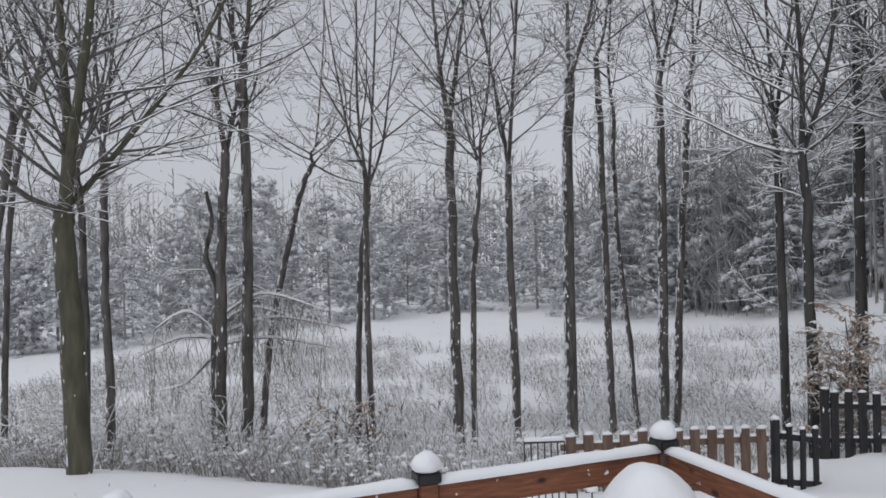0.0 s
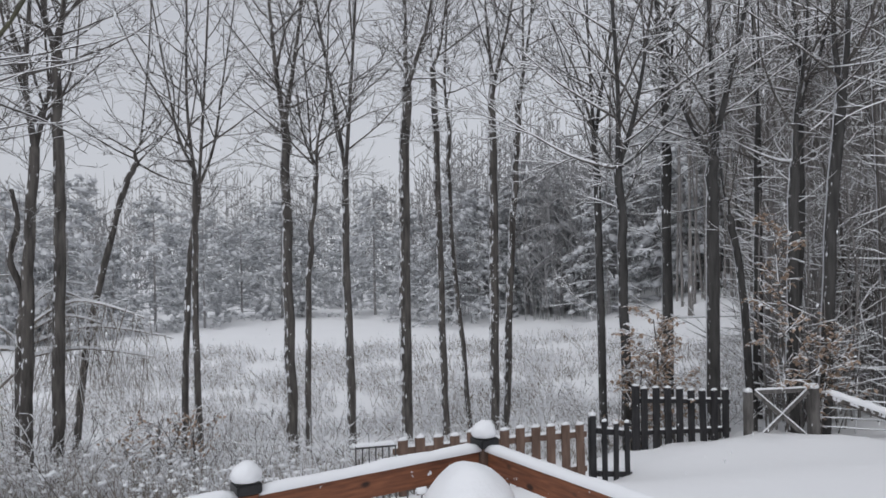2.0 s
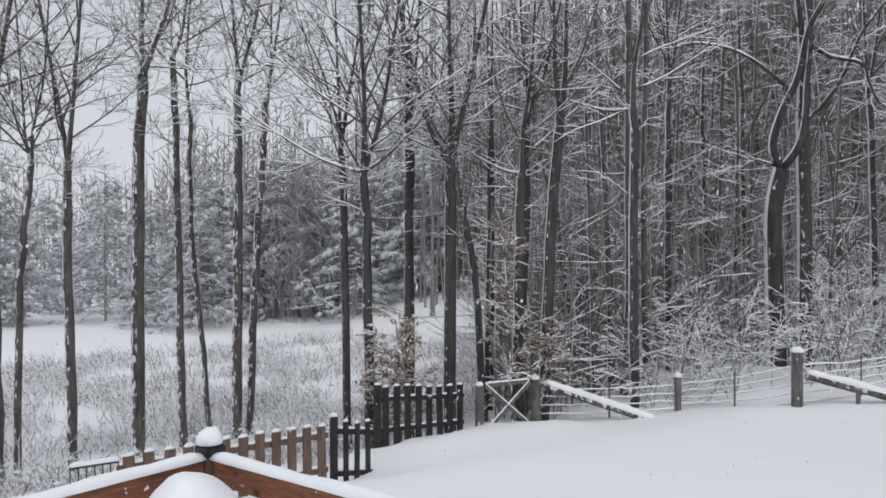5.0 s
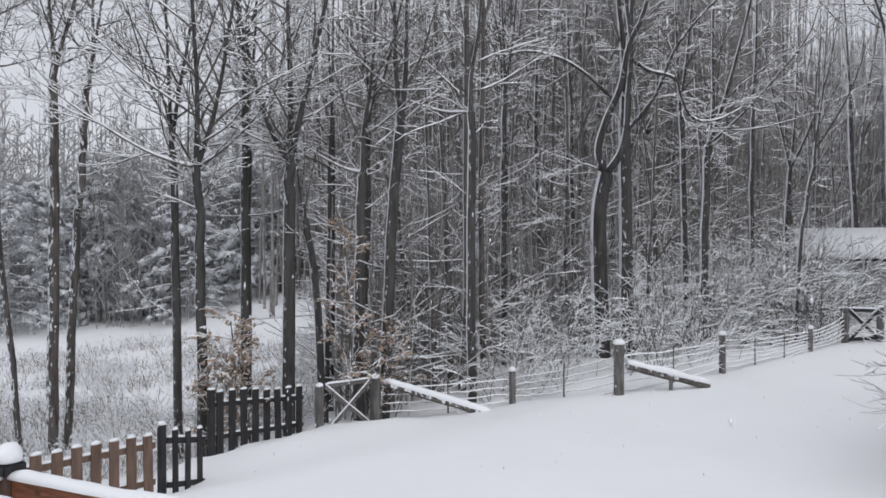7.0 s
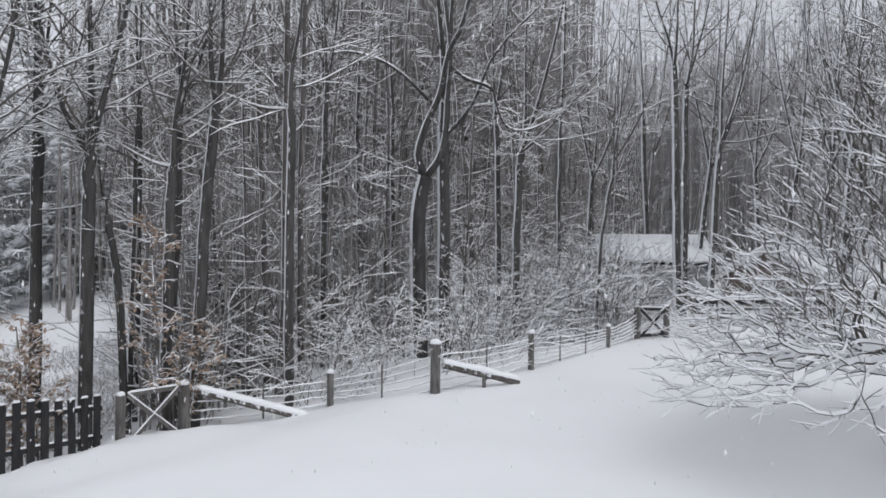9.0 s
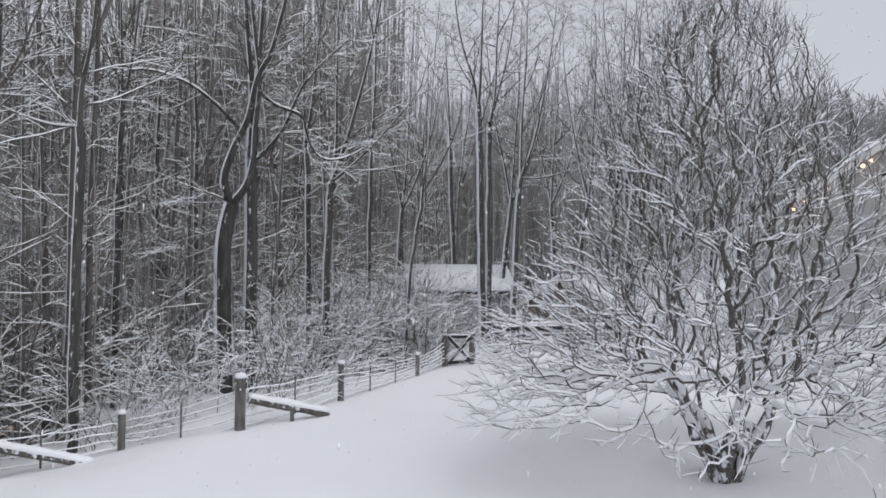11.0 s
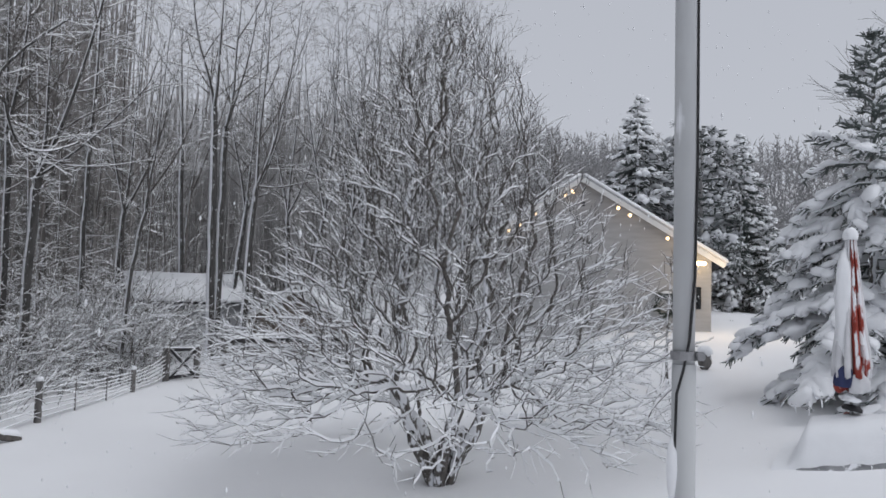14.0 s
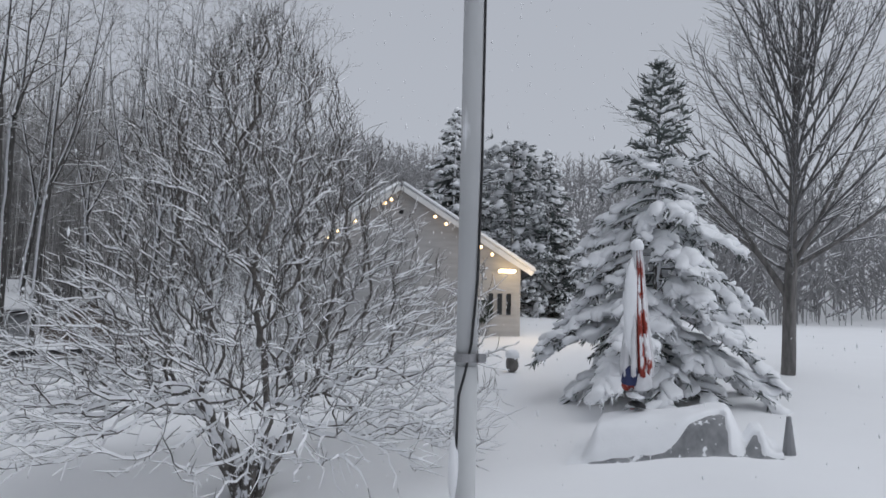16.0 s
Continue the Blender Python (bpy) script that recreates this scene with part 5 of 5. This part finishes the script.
def x_gate(a, b, top_a, top_b, low_a, low_b, label, wood, width=0.085):
    """A square gate frame with a crossed brace, between two posts."""
    g = empty("braced_gate", Matrix(), label, "gate", "braced gates")
    A, B = Vector((*a, top_a)), Vector((*b, top_b))
    C, D = Vector((*a, low_a)), Vector((*b, low_b))
    for nm, p, q in (("top_rail", A, B), ("bottom_rail", C, D), ("brace", A, D), ("brace", C, B)):
        off = Vector((0, 0, 0)) if nm != "brace" else Vector((-0.02, -0.03, 0))
        r = part(nm, boxed(((q - p).length, 0.035, width), between(p + off, q + off), 0.005), wood, g)
        if nm != "bottom_rail":
            u = Vector((0, 0, width * 0.48))
            vs, fs = rail_snow(p + off + u, q + off + u, 0.05, 0.035, p.x, 14)
            mesh_ob("snow", vs, fs, CAP, r)
    return g


x_gate((8.6, 13.05), (9.5, 12.72), 0.24, 0.3, -0.72, -0.62, "grey weathered gate with a crossed brace, dusted with snow", GREYWOOD)
post_at(8.47, 13.08, 0.25, 0.07, GREYWOOD, "square grey gate post capped with snow", "fence posts", True, 0.07)
post_at(9.6, 12.7, 0.34, 0.085, GREYWOOD, "square grey gate post capped with snow", "fence posts", True, 0.09)
post_at(12.1, 11.1, 0.4, 0.07, GREYWOOD, "round wooden fence post with a cap of snow", "fence posts")
post_at(12.95, 8.95, 1.12, 0.1, GREYWOOD, "thick round fence post with a cap of snow", "fence posts", False, 0.1)
post_at(16.2, 8.45, 1.08, 0.07, GREYWOOD, "round wooden fence post with snow on top", "fence posts")
post_at(20.7, 8.35, 0.88, 0.06, GREYWOOD, "round wooden fence post with snow on top", "fence posts")
x_gate((23.33, 8.37), (23.85, 7.78), 1.22, 1.2, 0.36, 0.42, "small dark gate with a crossed brace", DARKWOOD, 0.1)
post_at(23.25, 8.42, 1.27, 0.08, GREYWOOD, "square gate post capped with snow", "fence posts", True, 0.05)
post_at(23.92, 7.72, 1.3, 0.08, GREYWOOD, "square gate post capped with snow", "fence posts", True, 0.05)
post_at(25.3, 7.3, 1.5, 0.09, GREYWOOD, "square corner post of the far fence", "fence posts", True, 0.06)


def wire_run(a, b, top_a, top_b, low_a, low_b, wires, label, stays=2):
    """Fence wires between two posts, each carrying a ridge of snow."""
    f = empty("wire_fence", Matrix(), label, "fence", "wire fences")
    rng = random.Random(int(a[0] * 10))
    for k in range(wires):
        t = (k + 0.5) / wires
        pts, rad = [], []
        for i in range(15):
            s = i / 14
            z = (top_a + (top_b - top_a) * s) * t + (low_a + (low_b - low_a) * s) * (1 - t)
            pts.append(Vector((a[0] + (b[0] - a[0]) * s, a[1] + (b[1] - a[1]) * s, z - 0.05 * math.sin(math.pi * s) + rng.gauss(0, 0.008))))
            rad.append(0.006)
        vs, fs = [], []
        tube(vs, fs, pts, rad, 4)
        w = mesh_ob("wire", vs, fs, WIRE, f)
        vs, fs = [], []
        snow_strip(vs, fs, pts, [0.012] * 15, 1.5)
        mesh_ob("snow", vs, fs, CAP, w, smooth=False)
    for k in range(stays):
        s = (k + 1) / (stays + 1)
        x, y = a[0] + (b[0] - a[0]) * s, a[1] + (b[1] - a[1]) * s
        zt, zl = top_a + (top_b - top_a) * s, low_a + (low_b - low_a) * s - 0.2
        bm = bmesh.new()
        bmesh.ops.create_cone(bm, segments=8, radius1=0.022, radius2=0.018, depth=zt - zl, cap_ends=True, matrix=Matrix.Translation((x, y, (zt + zl) / 2)))
        part("stay", bm, GREYWOOD, f)


WIRED = "wire fence with snow along every wire"
wire_run((9.7, 12.6), (12.1, 11.1), 0.25, 0.3, -0.65, -0.5, 5, WIRED, 1)
wire_run((12.1, 11.1), (12.95, 8.95), 0.3, 0.95, -0.5, -0.1, 6, WIRED, 1)
wire_run((12.95, 8.95), (16.2, 8.45), 0.95, 1.0, -0.1, 0.12, 6, WIRED, 1)
wire_run((16.2, 8.45), (20.7, 8.35), 1.0, 0.82, 0.12, 0.3, 7, WIRED, 2)
wire_run((20.7, 8.35), (23.25, 8.42), 0.82, 1.1, 0.3, 0.38, 6, WIRED, 0)
wire_run((23.92, 7.72), (25.3, 7.3), 1.15, 1.35, 0.42, 0.6, 6, WIRED, 0)


def log(a, b, r, label, seed):
    top = empty("fallen_log", Matrix(), label, "log", "fallen logs")
    a, b = Vector(a), Vector(b)
    pts = [a.lerp(b, i / 9) + Vector((0, 0, 0.03 * noise.noise(Vector((i * 0.7, seed, 0))))) for i in range(10)]
    vs, fs = [], []
    tube(vs, fs, pts, [r * (1 + 0.15 * noise.noise(Vector((i, seed, 5)))) for i in range(10)], 9)
    fs += [tuple(range(8, -1, -1)), tuple(range(81, 90))]
    mesh_ob("trunk", vs, fs, BARK, top)
    vs, fs = rail_snow(a + Vector((0, 0, r * 0.55)), b + Vector((0, 0, r * 0.55)), r * 2.1, 0.11, seed, 26)
    mesh_ob("snow", vs, fs, CAP, top, label="thick snow along the log")


log((9.75, 12.55, 0.22), (11.3, 10.95, -0.42), 0.075, "slanting log buried in snow beside the gate", 2)
log((13.15, 8.9, 0.66), (14.6, 7.9, 0.2), 0.08, "slanting log with snow resting on a short stake", 5)
post_at(13.9, 8.35, 0.42, 0.04, GREYWOOD, "short stake under the snowy log", "fence posts")

# far rail fence
far = empty("rail_fence", Matrix(), "low rail and wire fence capped with snow at the lawn's end", "fence", "yard fences")
for k, (zz, hh) in enumerate(((1.38, 0.14), (1.16, 0.05), (1.0, 0.05), (0.85, 0.05))):
    p, q = Vector((25.4, 7.25, zz)), Vector((27.6, 3.6, zz + 0.05))
    r = part("rail", boxed(((q - p).length, 0.05, hh), between(p, q), 0.01), DARKWOOD if k == 0 else GREYWOOD, far)
    vs, fs = rail_snow(p + Vector((0, 0, hh / 2)), q + Vector((0, 0, hh / 2)), 0.09, 0.1 if k == 0 else 0.04, zz, 30)
    mesh_ob("snow", vs, fs, CAP, r)
for k in range(9):
    t = (k + 0.5) / 9
    x, y = 25.4 + 2.2 * t, 7.25 - 3.65 * t
    z0 = ground(x, y) - 0.1
    part("stake", boxed((0.06, 0.06, 1.4 - z0), Matrix.Translation((x, y, (1.4 + z0) / 2)), 0.006), GREYWOOD, far)


# ---- buildings ----
def gable_house(name, m, half, depth, wall_h, rise, wall, label, over=0.4, snow=0.16):
    """A gabled building: front gable at local y = 0, centred on x = 0."""
    h = empty(name, m, label, "building")
    bm = bmesh.new()
    prof = [(-half, -0.6), (half, -0.6), (half, wall_h), (0, wall_h + rise), (-half, wall_h)]
    f = [bm.verts.new((x, 0, z)) for x, z in prof]
    b = [bm.verts.new((x, depth, z)) for x, z in prof]
    bm.faces.new(f)
    bm.faces.new(b[::-1])
    for i in range(5):
        bm.faces.new((f[i], b[i], b[(i + 1) % 5], f[(i + 1) % 5]))
    bmesh.ops.recalc_face_normals(bm, faces=bm.faces)
    part("wall", bm, wall, h)
    sl = rise / half
    for s in (-1, 1):
        p = Vector((0, 0, wall_h + rise + 0.02))
        q = Vector((s * (half + over), 0, wall_h - sl * over + 0.02))
        ln = (q - p).length
        ang = math.atan2(q.z - p.z, q.x - p.x)
        rm = Matrix.Translation(((p.x + q.x) / 2, depth / 2, (p.z + q.z) / 2 + 0.06)) @ Matrix.Rotation(-ang, 4, "Y")
        roof = part("roof", boxed((ln, depth + 2 * over, 0.1), rm, 0.01), DARKWOOD, h, "roof slope under snow")
        sb = boxed((ln + 0.08, depth + 2 * over + 0.06, snow), rm @ Matrix.Translation((0, 0, (0.05 + snow / 2) if abs(ang) < 1.57 else -(0.05 + snow / 2))), 0.05)
        part("snow", sb, CAP, roof, "even blanket of snow on the roof", True)
        fb = boxed((ln, 0.04, 0.17), Matrix.Translation((0, -over - 0.03, -0.02)) @ Matrix.Translation(((p.x + q.x) / 2, 0, (p.z + q.z) / 2 + 0.03)) @ Matrix.Rotation(-ang, 4, "Y"), 0.004)
        part("bargeboard", fb, TRIM, h, "white bargeboard")
    return h


GM = Matrix(((-0.252, 0.968, 0, 27.0), (-0.968, -0.252, 0, -4.8), (0, 0, 1, 2.0), (0, 0, 0, 1)))
garage = gable_house("garage", GM, 4.35, 9.0, 2.55, 2.75, SIDING, "pale sided garage with string lights along its snowy gable")
for k in range(13):
    z = 0.25 + 0.2 * k
    part("siding_lap", boxed((8.68, 0.012, 0.012), Matrix.Translation((0, -0.004, z))), SIDING, garage)
vent = part("gable_vent", boxed((0.16, 0.05, 0.16), Matrix.Translation((0, -0.02, 4.5)), 0.01), DARKWOOD, garage, "small dark gable vent")
for k, (x, w) in enumerate(((3.3, 0.16), (3.62, 0.16), (3.94, 0.16))):
    part("window", boxed((w, 0.06, 0.75), Matrix.Translation((x, -0.02, 1.25)), 0.008), DARKGLASS, garage, "narrow dark window")
slope = 2.75 / 4.35
for x in (-2.55, -2.2, -1.6, -0.55, -0.33, 1.25, 1.65, 2.9, 3.3):
    bm = bmesh.new()
    bmesh.ops.create_icosphere(bm, subdivisions=2, radius=0.058)
    for v in bm.verts:
        v.co += Vector((x, -0.47, 2.55 + 2.75 - slope * abs(x) - 0.22))
    part("light_bulb", bm, BULB, garage, "warm glowing light bulb", True)
part("flood_lamp", boxed((0.62, 0.12, 0.12), Matrix.Translation((3.85, -0.3, 2.42)), 0.03), FLOOD, garage, "lit flood lamp under the eave")
lamp = new("flood_light", bpy.data.lights.new("flood_light", "POINT"))
lamp.data.energy, lamp.data.color, lamp.data.shadow_soft_size = 65, (1, 0.72, 0.42), 0.15
lamp.location = GM @ Vector((4.6, -1.7, 2.2))
wreath = empty("wreath", GM @ Matrix.Translation((2.9, -0.06, 1.0)), "dark evergreen wreath dusted with snow on the garage wall", "wreath")
vs, fs = [], []
rngw = random.Random(4)
for k in range(260):
    a = rngw.random() * 6.28
    c = Vector((0.36 * math.cos(a), -0.06, 0.36 * math.sin(a)))
    d = Vector((rngw.gauss(0, 1), rngw.gauss(-0.4, 0.6), rngw.gauss(0, 1))).normalized() * 0.17
    tube(vs, fs, [c, c + d], [0.022, 0.008], 3)
mesh_ob("greenery", vs, fs, NEEDLE, wreath)
part("snow", lump((0.2, 0.1, 0.07), Matrix.Translation((0, -0.1, 0.4)), 3, 0.3, 2), CAP, wreath, "", True)

SM = Matrix(((0.45, 0.893, 0, 31.4), (-0.893, 0.45, 0, 10.6), (0, 0, 1, 0.7), (0, 0, 0, 1)))
# long low shed: its eave side faces the lawn
shed = empty("shed", SM, "long low grey shed under a white snowy roof", "building")
part("wall", boxed((4.5, 3.6, 2.2), Matrix.Translation((0, 1.8, 0.9)), 0.01), SHEDWALL, shed)
rm = Matrix.Translation((0, 1.1, 2.35)) @ Matrix.Rotation(radians(20), 4, "X")
part("roof", boxed((4.8, 3.2, 0.1), rm, 0.01), DARKWOOD, shed)
part("snow", boxed((4.85, 3.25, 0.15), rm @ Matrix.Translation((0, 0, 0.125)), 0.03), CAP, shed, "smooth snow on the shed roof", True)
for k in range(9):
    part("batten", boxed((0.04, 0.03, 2.1), Matrix.Translation((-2.2 + 0.55 * k, -0.012, 0.95))), SHEDWALL, shed)
BM = Matrix(((-0.25, 0.968, 0, 30.0), (-0.968, -0.25, 0, 5.9), (0, 0, 1, 0.9), (0, 0, 0, 1)))
gable_house("garden_shed", BM, 1.85, 3.0, 1.15, 1.05, BROWNWALL, "small brown garden shed with snow on its roof", 0.25, 0.12)


# ---- things on the lawn ----
px, py = 2.995, -0.885
pole = empty("pole", Matrix.Translation((px, py, 0)), "tall pale metal pole rimed with snow down one side", "pole")
bm = bmesh.new()
z0 = ground(px, py) - 0.3
bmesh.ops.create_cone(bm, segments=20, radius1=0.04, radius2=0.04, depth=2.9 - z0, cap_ends=True, matrix=Matrix.Translation((0, 0, (2.9 + z0) / 2)))
part("lower_tube", bm, POLE, pole, smooth=True)
bm = bmesh.new()
bmesh.ops.create_cone(bm, segments=20, radius1=0.037, radius2=0.037, depth=3.2, cap_ends=True, matrix=Matrix.Translation((0.004, 0, 4.45)))
part("upper_tube", bm, POLE, pole, smooth=True)
bm = bmesh.new()
bmesh.ops.create_cone(bm, segments=20, radius1=0.045, radius2=0.045, depth=0.03, cap_ends=True, matrix=Matrix.Translation((0, 0, 2.93)))
box(bm, (0.03, 0.03, 0.03), Matrix.Translation((-0.03, -0.045, 2.93)), 0.004)
part("clamp", bm, STEEL, pole, "steel hose clamp")
vs, fs = [], []
tube(vs, fs, [Vector((-0.041 * math.cos(a), -0.041 * math.sin(a), z)) for a, z in ((1.35, 6.0), (1.3, 4.6), (1.2, 3.6), (0.7, 3.2), (0.15, 2.98), (-0.35, 2.88), (-0.9, 2.8), (-1.1, 2.55))], [0.005] * 8, 5)
mesh_ob("cord", vs, fs, BLACK, pole, label="dark cord running down the pole")
part("snow", lump((0.02, 0.022, 0.12), Matrix.Translation((-0.012, 0.04, 2.55)), 5, 0.2, 2, -1), CAP, pole, "wet snow stuck to the pole", True)

ux, uy = 10.97, -5.73
ug = ground(ux, uy)
umb = empty("patio_umbrella", Matrix.Translation((ux, uy, 0)), "furled red, white and blue patio umbrella crusted with snow", "umbrella")
bm = bmesh.new()
bmesh.ops.create_cone(bm, segments=12, radius1=0.024, radius2=0.024, depth=4.1 - ug, cap_ends=True, matrix=Matrix.Translation((0, 0, (4.1 + ug) / 2)))
part("pole", bm, STEEL, umb)


def canopy_gore(k, n, material, label):
    a0, a1 = 2 * math.pi * k / n, 2 * math.pi * (k + 1) / n
    vs, fs = [], []
    rows, cols = 12, 5
    for i in range(rows):
        t = i / (rows - 1)
        r = 0.065 + 0.19 * t - 0.02 * smooth(0.9, 1.0, t)
        z = 4.1 - 1.92 * t
        for j in range(cols):
            s = j / (cols - 1)
            a = a0 + (a1 - a0) * s + 0.25 * t
            fold = r * (0.72 + 0.36 * math.sin(math.pi * s)) * (1 + 0.12 * noise.noise(Vector((k, t * 4, s * 2))))
            vs.append((fold * math.cos(a), fold * math.sin(a), z - 0.06 * math.sin(math.pi * s) * t))
    for i in range(rows - 1):
        for j in range(cols - 1):
            fs.append((i * cols + j, (i + 1) * cols + j, (i + 1) * cols + j + 1, i * cols + j + 1))
    ob = mesh_ob("canopy_gore", vs, fs, material, umb, label=label)
    mod = ob.modifiers.new("thickness", "SOLIDIFY")
    mod.thickness = 0.006


for k in range(10):
    canopy_gore(k, 10, {"b": BLUE, "w": WHITE, "r": RED}["bwwwrrwrrw"[k]], {"b": "blue canvas gore", "w": "white canvas gore", "r": "red canvas gore"}["bwwwrrwrrw"[k]])
part("snow", lump((0.1, 0.1, 0.13), Matrix.Translation((0, 0, 4.1)), 8, 0.12, 3, -0.4), CAP, umb, "cap of snow on the furled top", True)
part("snow", lump((0.1, 0.12, 0.85), Matrix.Translation((-0.03, 0.11, 3.1)), 9, 0.2, 3, -1), CAP, umb, "snow caked down the windward side", True)
for k in range(4):
    a = k * 1.57 + 0.4
    m = Matrix.Translation((0.12 * math.cos(a), 0.12 * math.sin(a), 2.02 + 0.07 * (k % 2))) @ Matrix.Rotation(a, 4, "Z") @ Matrix.Rotation(0.3 * (k - 1.5), 4, "X")
    part("valance", lump((0.13, 0.13, 0.24), m, 20 + k, 0.35, 3), (RED, BLUE, WHITE, BLUE)[k], umb, "", True)
for k in range(5):
    a = k * 1.3 + 2.2
    m = Matrix.Translation((0.17 * math.cos(a), 0.17 * math.sin(a), 2.5 + 0.17 * k)) @ Matrix.Rotation(0.25, 4, "Y")
    part("snow", lump((0.035, 0.035, 0.26), m, 40 + k, 0.3, 3), CAP, umb, "streak of snow caught in a fold", True)
for k in range(3):
    m = Matrix.Translation((0.05 * k - 0.06, 0.06 - 0.05 * k, 1.82 - 0.13 * k)) @ Matrix.Rotation(0.2, 4, "X")
    part("valance", lump((0.15, 0.12, 0.07), m, 30 + k, 0.35, 3), (CAP, DARKWOOD, RED)[k], umb, "", True)
bm = bmesh.new()
bmesh.ops.create_cone(bm, segments=20, radius1=0.32, radius2=0.12, depth=0.3, cap_ends=True, matrix=Matrix.Translation((0, 0, ug + 0.12)))
part("base", bm, CAP, umb, "snow-buried umbrella base", True)


def covered_furniture():
    """Low garden furniture under a grey tarpaulin, most of it buried in snow."""
    cx, cy = 10.38, -5.98
    ax = Vector((-0.52, -0.854, 0))
    ay = Vector((0.854, -0.52, 0))
    top = empty("covered_furniture", Matrix.Translation((cx, cy, 0)), "low garden furniture under a grey tarpaulin and snow", "furniture")

    def height(u, v):
        h = 0.5 * smooth(-1.5, -1.2, u) * (1 - smooth(0.85, 1.25, u))
        h += 0.12 * smooth(0.0, 0.7, u) * (1 - smooth(0.95, 1.2, u)) * (0.5 + 0.5 * smooth(-0.3, 0.5, v))
        h += 0.3 * smooth(1.12, 1.3, u) * (1 - smooth(1.42, 1.6, u))
        h *= 1 - 0.35 * smooth(-0.2, -0.8, v)
        h *= smooth(-0.98, -0.45, v) * (1 - smooth(0.6, 1.0, v))
        return h + 0.03 * noise.noise(Vector((u * 2, v * 2, 3)))

    for nm, lift, mt, lb, cut in (("tarpaulin", 0.0, TARP, "grey tarpaulin stretched over furniture", -9), ("snow", 0.07, CAP, "deep snow lying over the tarpaulin", 0)):
        vs, fs, ok = [], [], []
        nu, nv = 90, 56
        for j in range(nv + 1):
            for i in range(nu + 1):
                u, v = -1.7 + 3.4 * i / nu, -1.05 + 2.1 * j / nv
                z = height(u, v)
                if nm == "snow":
                    front = -0.84 + 0.75 * min(1, max(0, (u + 0.1) / 0.85)) * (1 - smooth(0.8, 0.92, u)) + 0.5 * smooth(1.1, 1.2, u) * (1 - smooth(1.32, 1.4, u)) + 0.08 * noise.noise(Vector((u * 3, 0, 1)))
                    z = z + lift * smooth(front - 0.06, front + 0.12, v) - 0.06 * (1 - smooth(front - 0.06, front + 0.06, v))
                p = ax * (u * 0.84) + ay * (v * 0.72)
                vs.append((p.x, p.y, z * 0.85 - 0.02 + ground(cx + p.x, cy + p.y)))
        w = nu + 1
        for j in range(nv):
            for i in range(nu):
                fs.append((j * w + i, j * w + i + 1, (j + 1) * w + i + 1, (j + 1) * w + i))
        mesh_ob(nm, vs, fs, mt, top, label=lb)
    bm = bmesh.new()
    p = ax * 1.52 + ay * -0.3
    bmesh.ops.create_cone(bm, segments=10, radius1=0.1, radius2=0.03, depth=0.6, cap_ends=True, matrix=Matrix.Translation((p.x, p.y, ground(cx + p.x, cy + p.y) + 0.2)))
    part("cover_peak", bm, TARP, top, "peaked fold of grey tarpaulin")


covered_furniture()

bx, by = 18.3, -6.2
ball = empty("lawn_ornament", Matrix.Translation((bx, by, ground(bx, by))), "small rounded garden ornament capped with snow", "ornament")
part("body", lump((0.16, 0.16, 0.24), Matrix.Translation((0, 0, 0.2)), 2, 0.1, 3, -0.9), GREYWOOD, ball, "", True)
part("snow", lump((0.18, 0.18, 0.16), Matrix.Translation((0, 0, 0.4)), 6, 0.1, 3), CAP, ball, "round cap of snow", True)


hx, hy = -5.7, 16.9
# Only a mound of snow; no brush is modelled inside.
heap = empty("snow_mound", Matrix.Translation((hx, hy, ground(hx, hy))), "smooth mound of snow among the marsh brush", "brush pile")
part("snow", lump((1.0, 0.6, 0.5), Matrix.Rotation(0.5, 4, "Z"), 12, 0.25, 4, -0.3), CAP, heap, "", True)


# ---- falling flakes ----
def flakes():
    r = random.Random(91)
    vs, fs = [], []
    for k in range(5000):
        a, d = radians(r.uniform(-38, 140)), 2.5 + 26 * r.random() ** 0.7
        c = Vector((math.sin(a) * d, math.cos(a) * d, 3.2 + d * r.uniform(-0.3, 0.45)))
        if c.z < ground(c.x, c.y) + 0.1:
            continue
        e = r.uniform(0.004, 0.008) * (0.7 + d * 0.06)
        f = Vector((0.15 * e, 0, e * r.uniform(1.2, 4.0)))
        o = len(vs)
        vs += [c + Vector((e, 0, 0)), c + Vector((0, e, 0)), c - Vector((e, 0, 0)), c - Vector((0, e, 0)), c + f, c - f]
        fs += [(o + i, o + (i + 1) % 4, o + 4) for i in range(4)] + [(o + (i + 1) % 4, o + i, o + 5) for i in range(4)]
    tagged(mesh_ob("falling_snow", vs, fs, CAP), "loose snowflakes falling through the air", "snow", kind="stuff")


flakes()
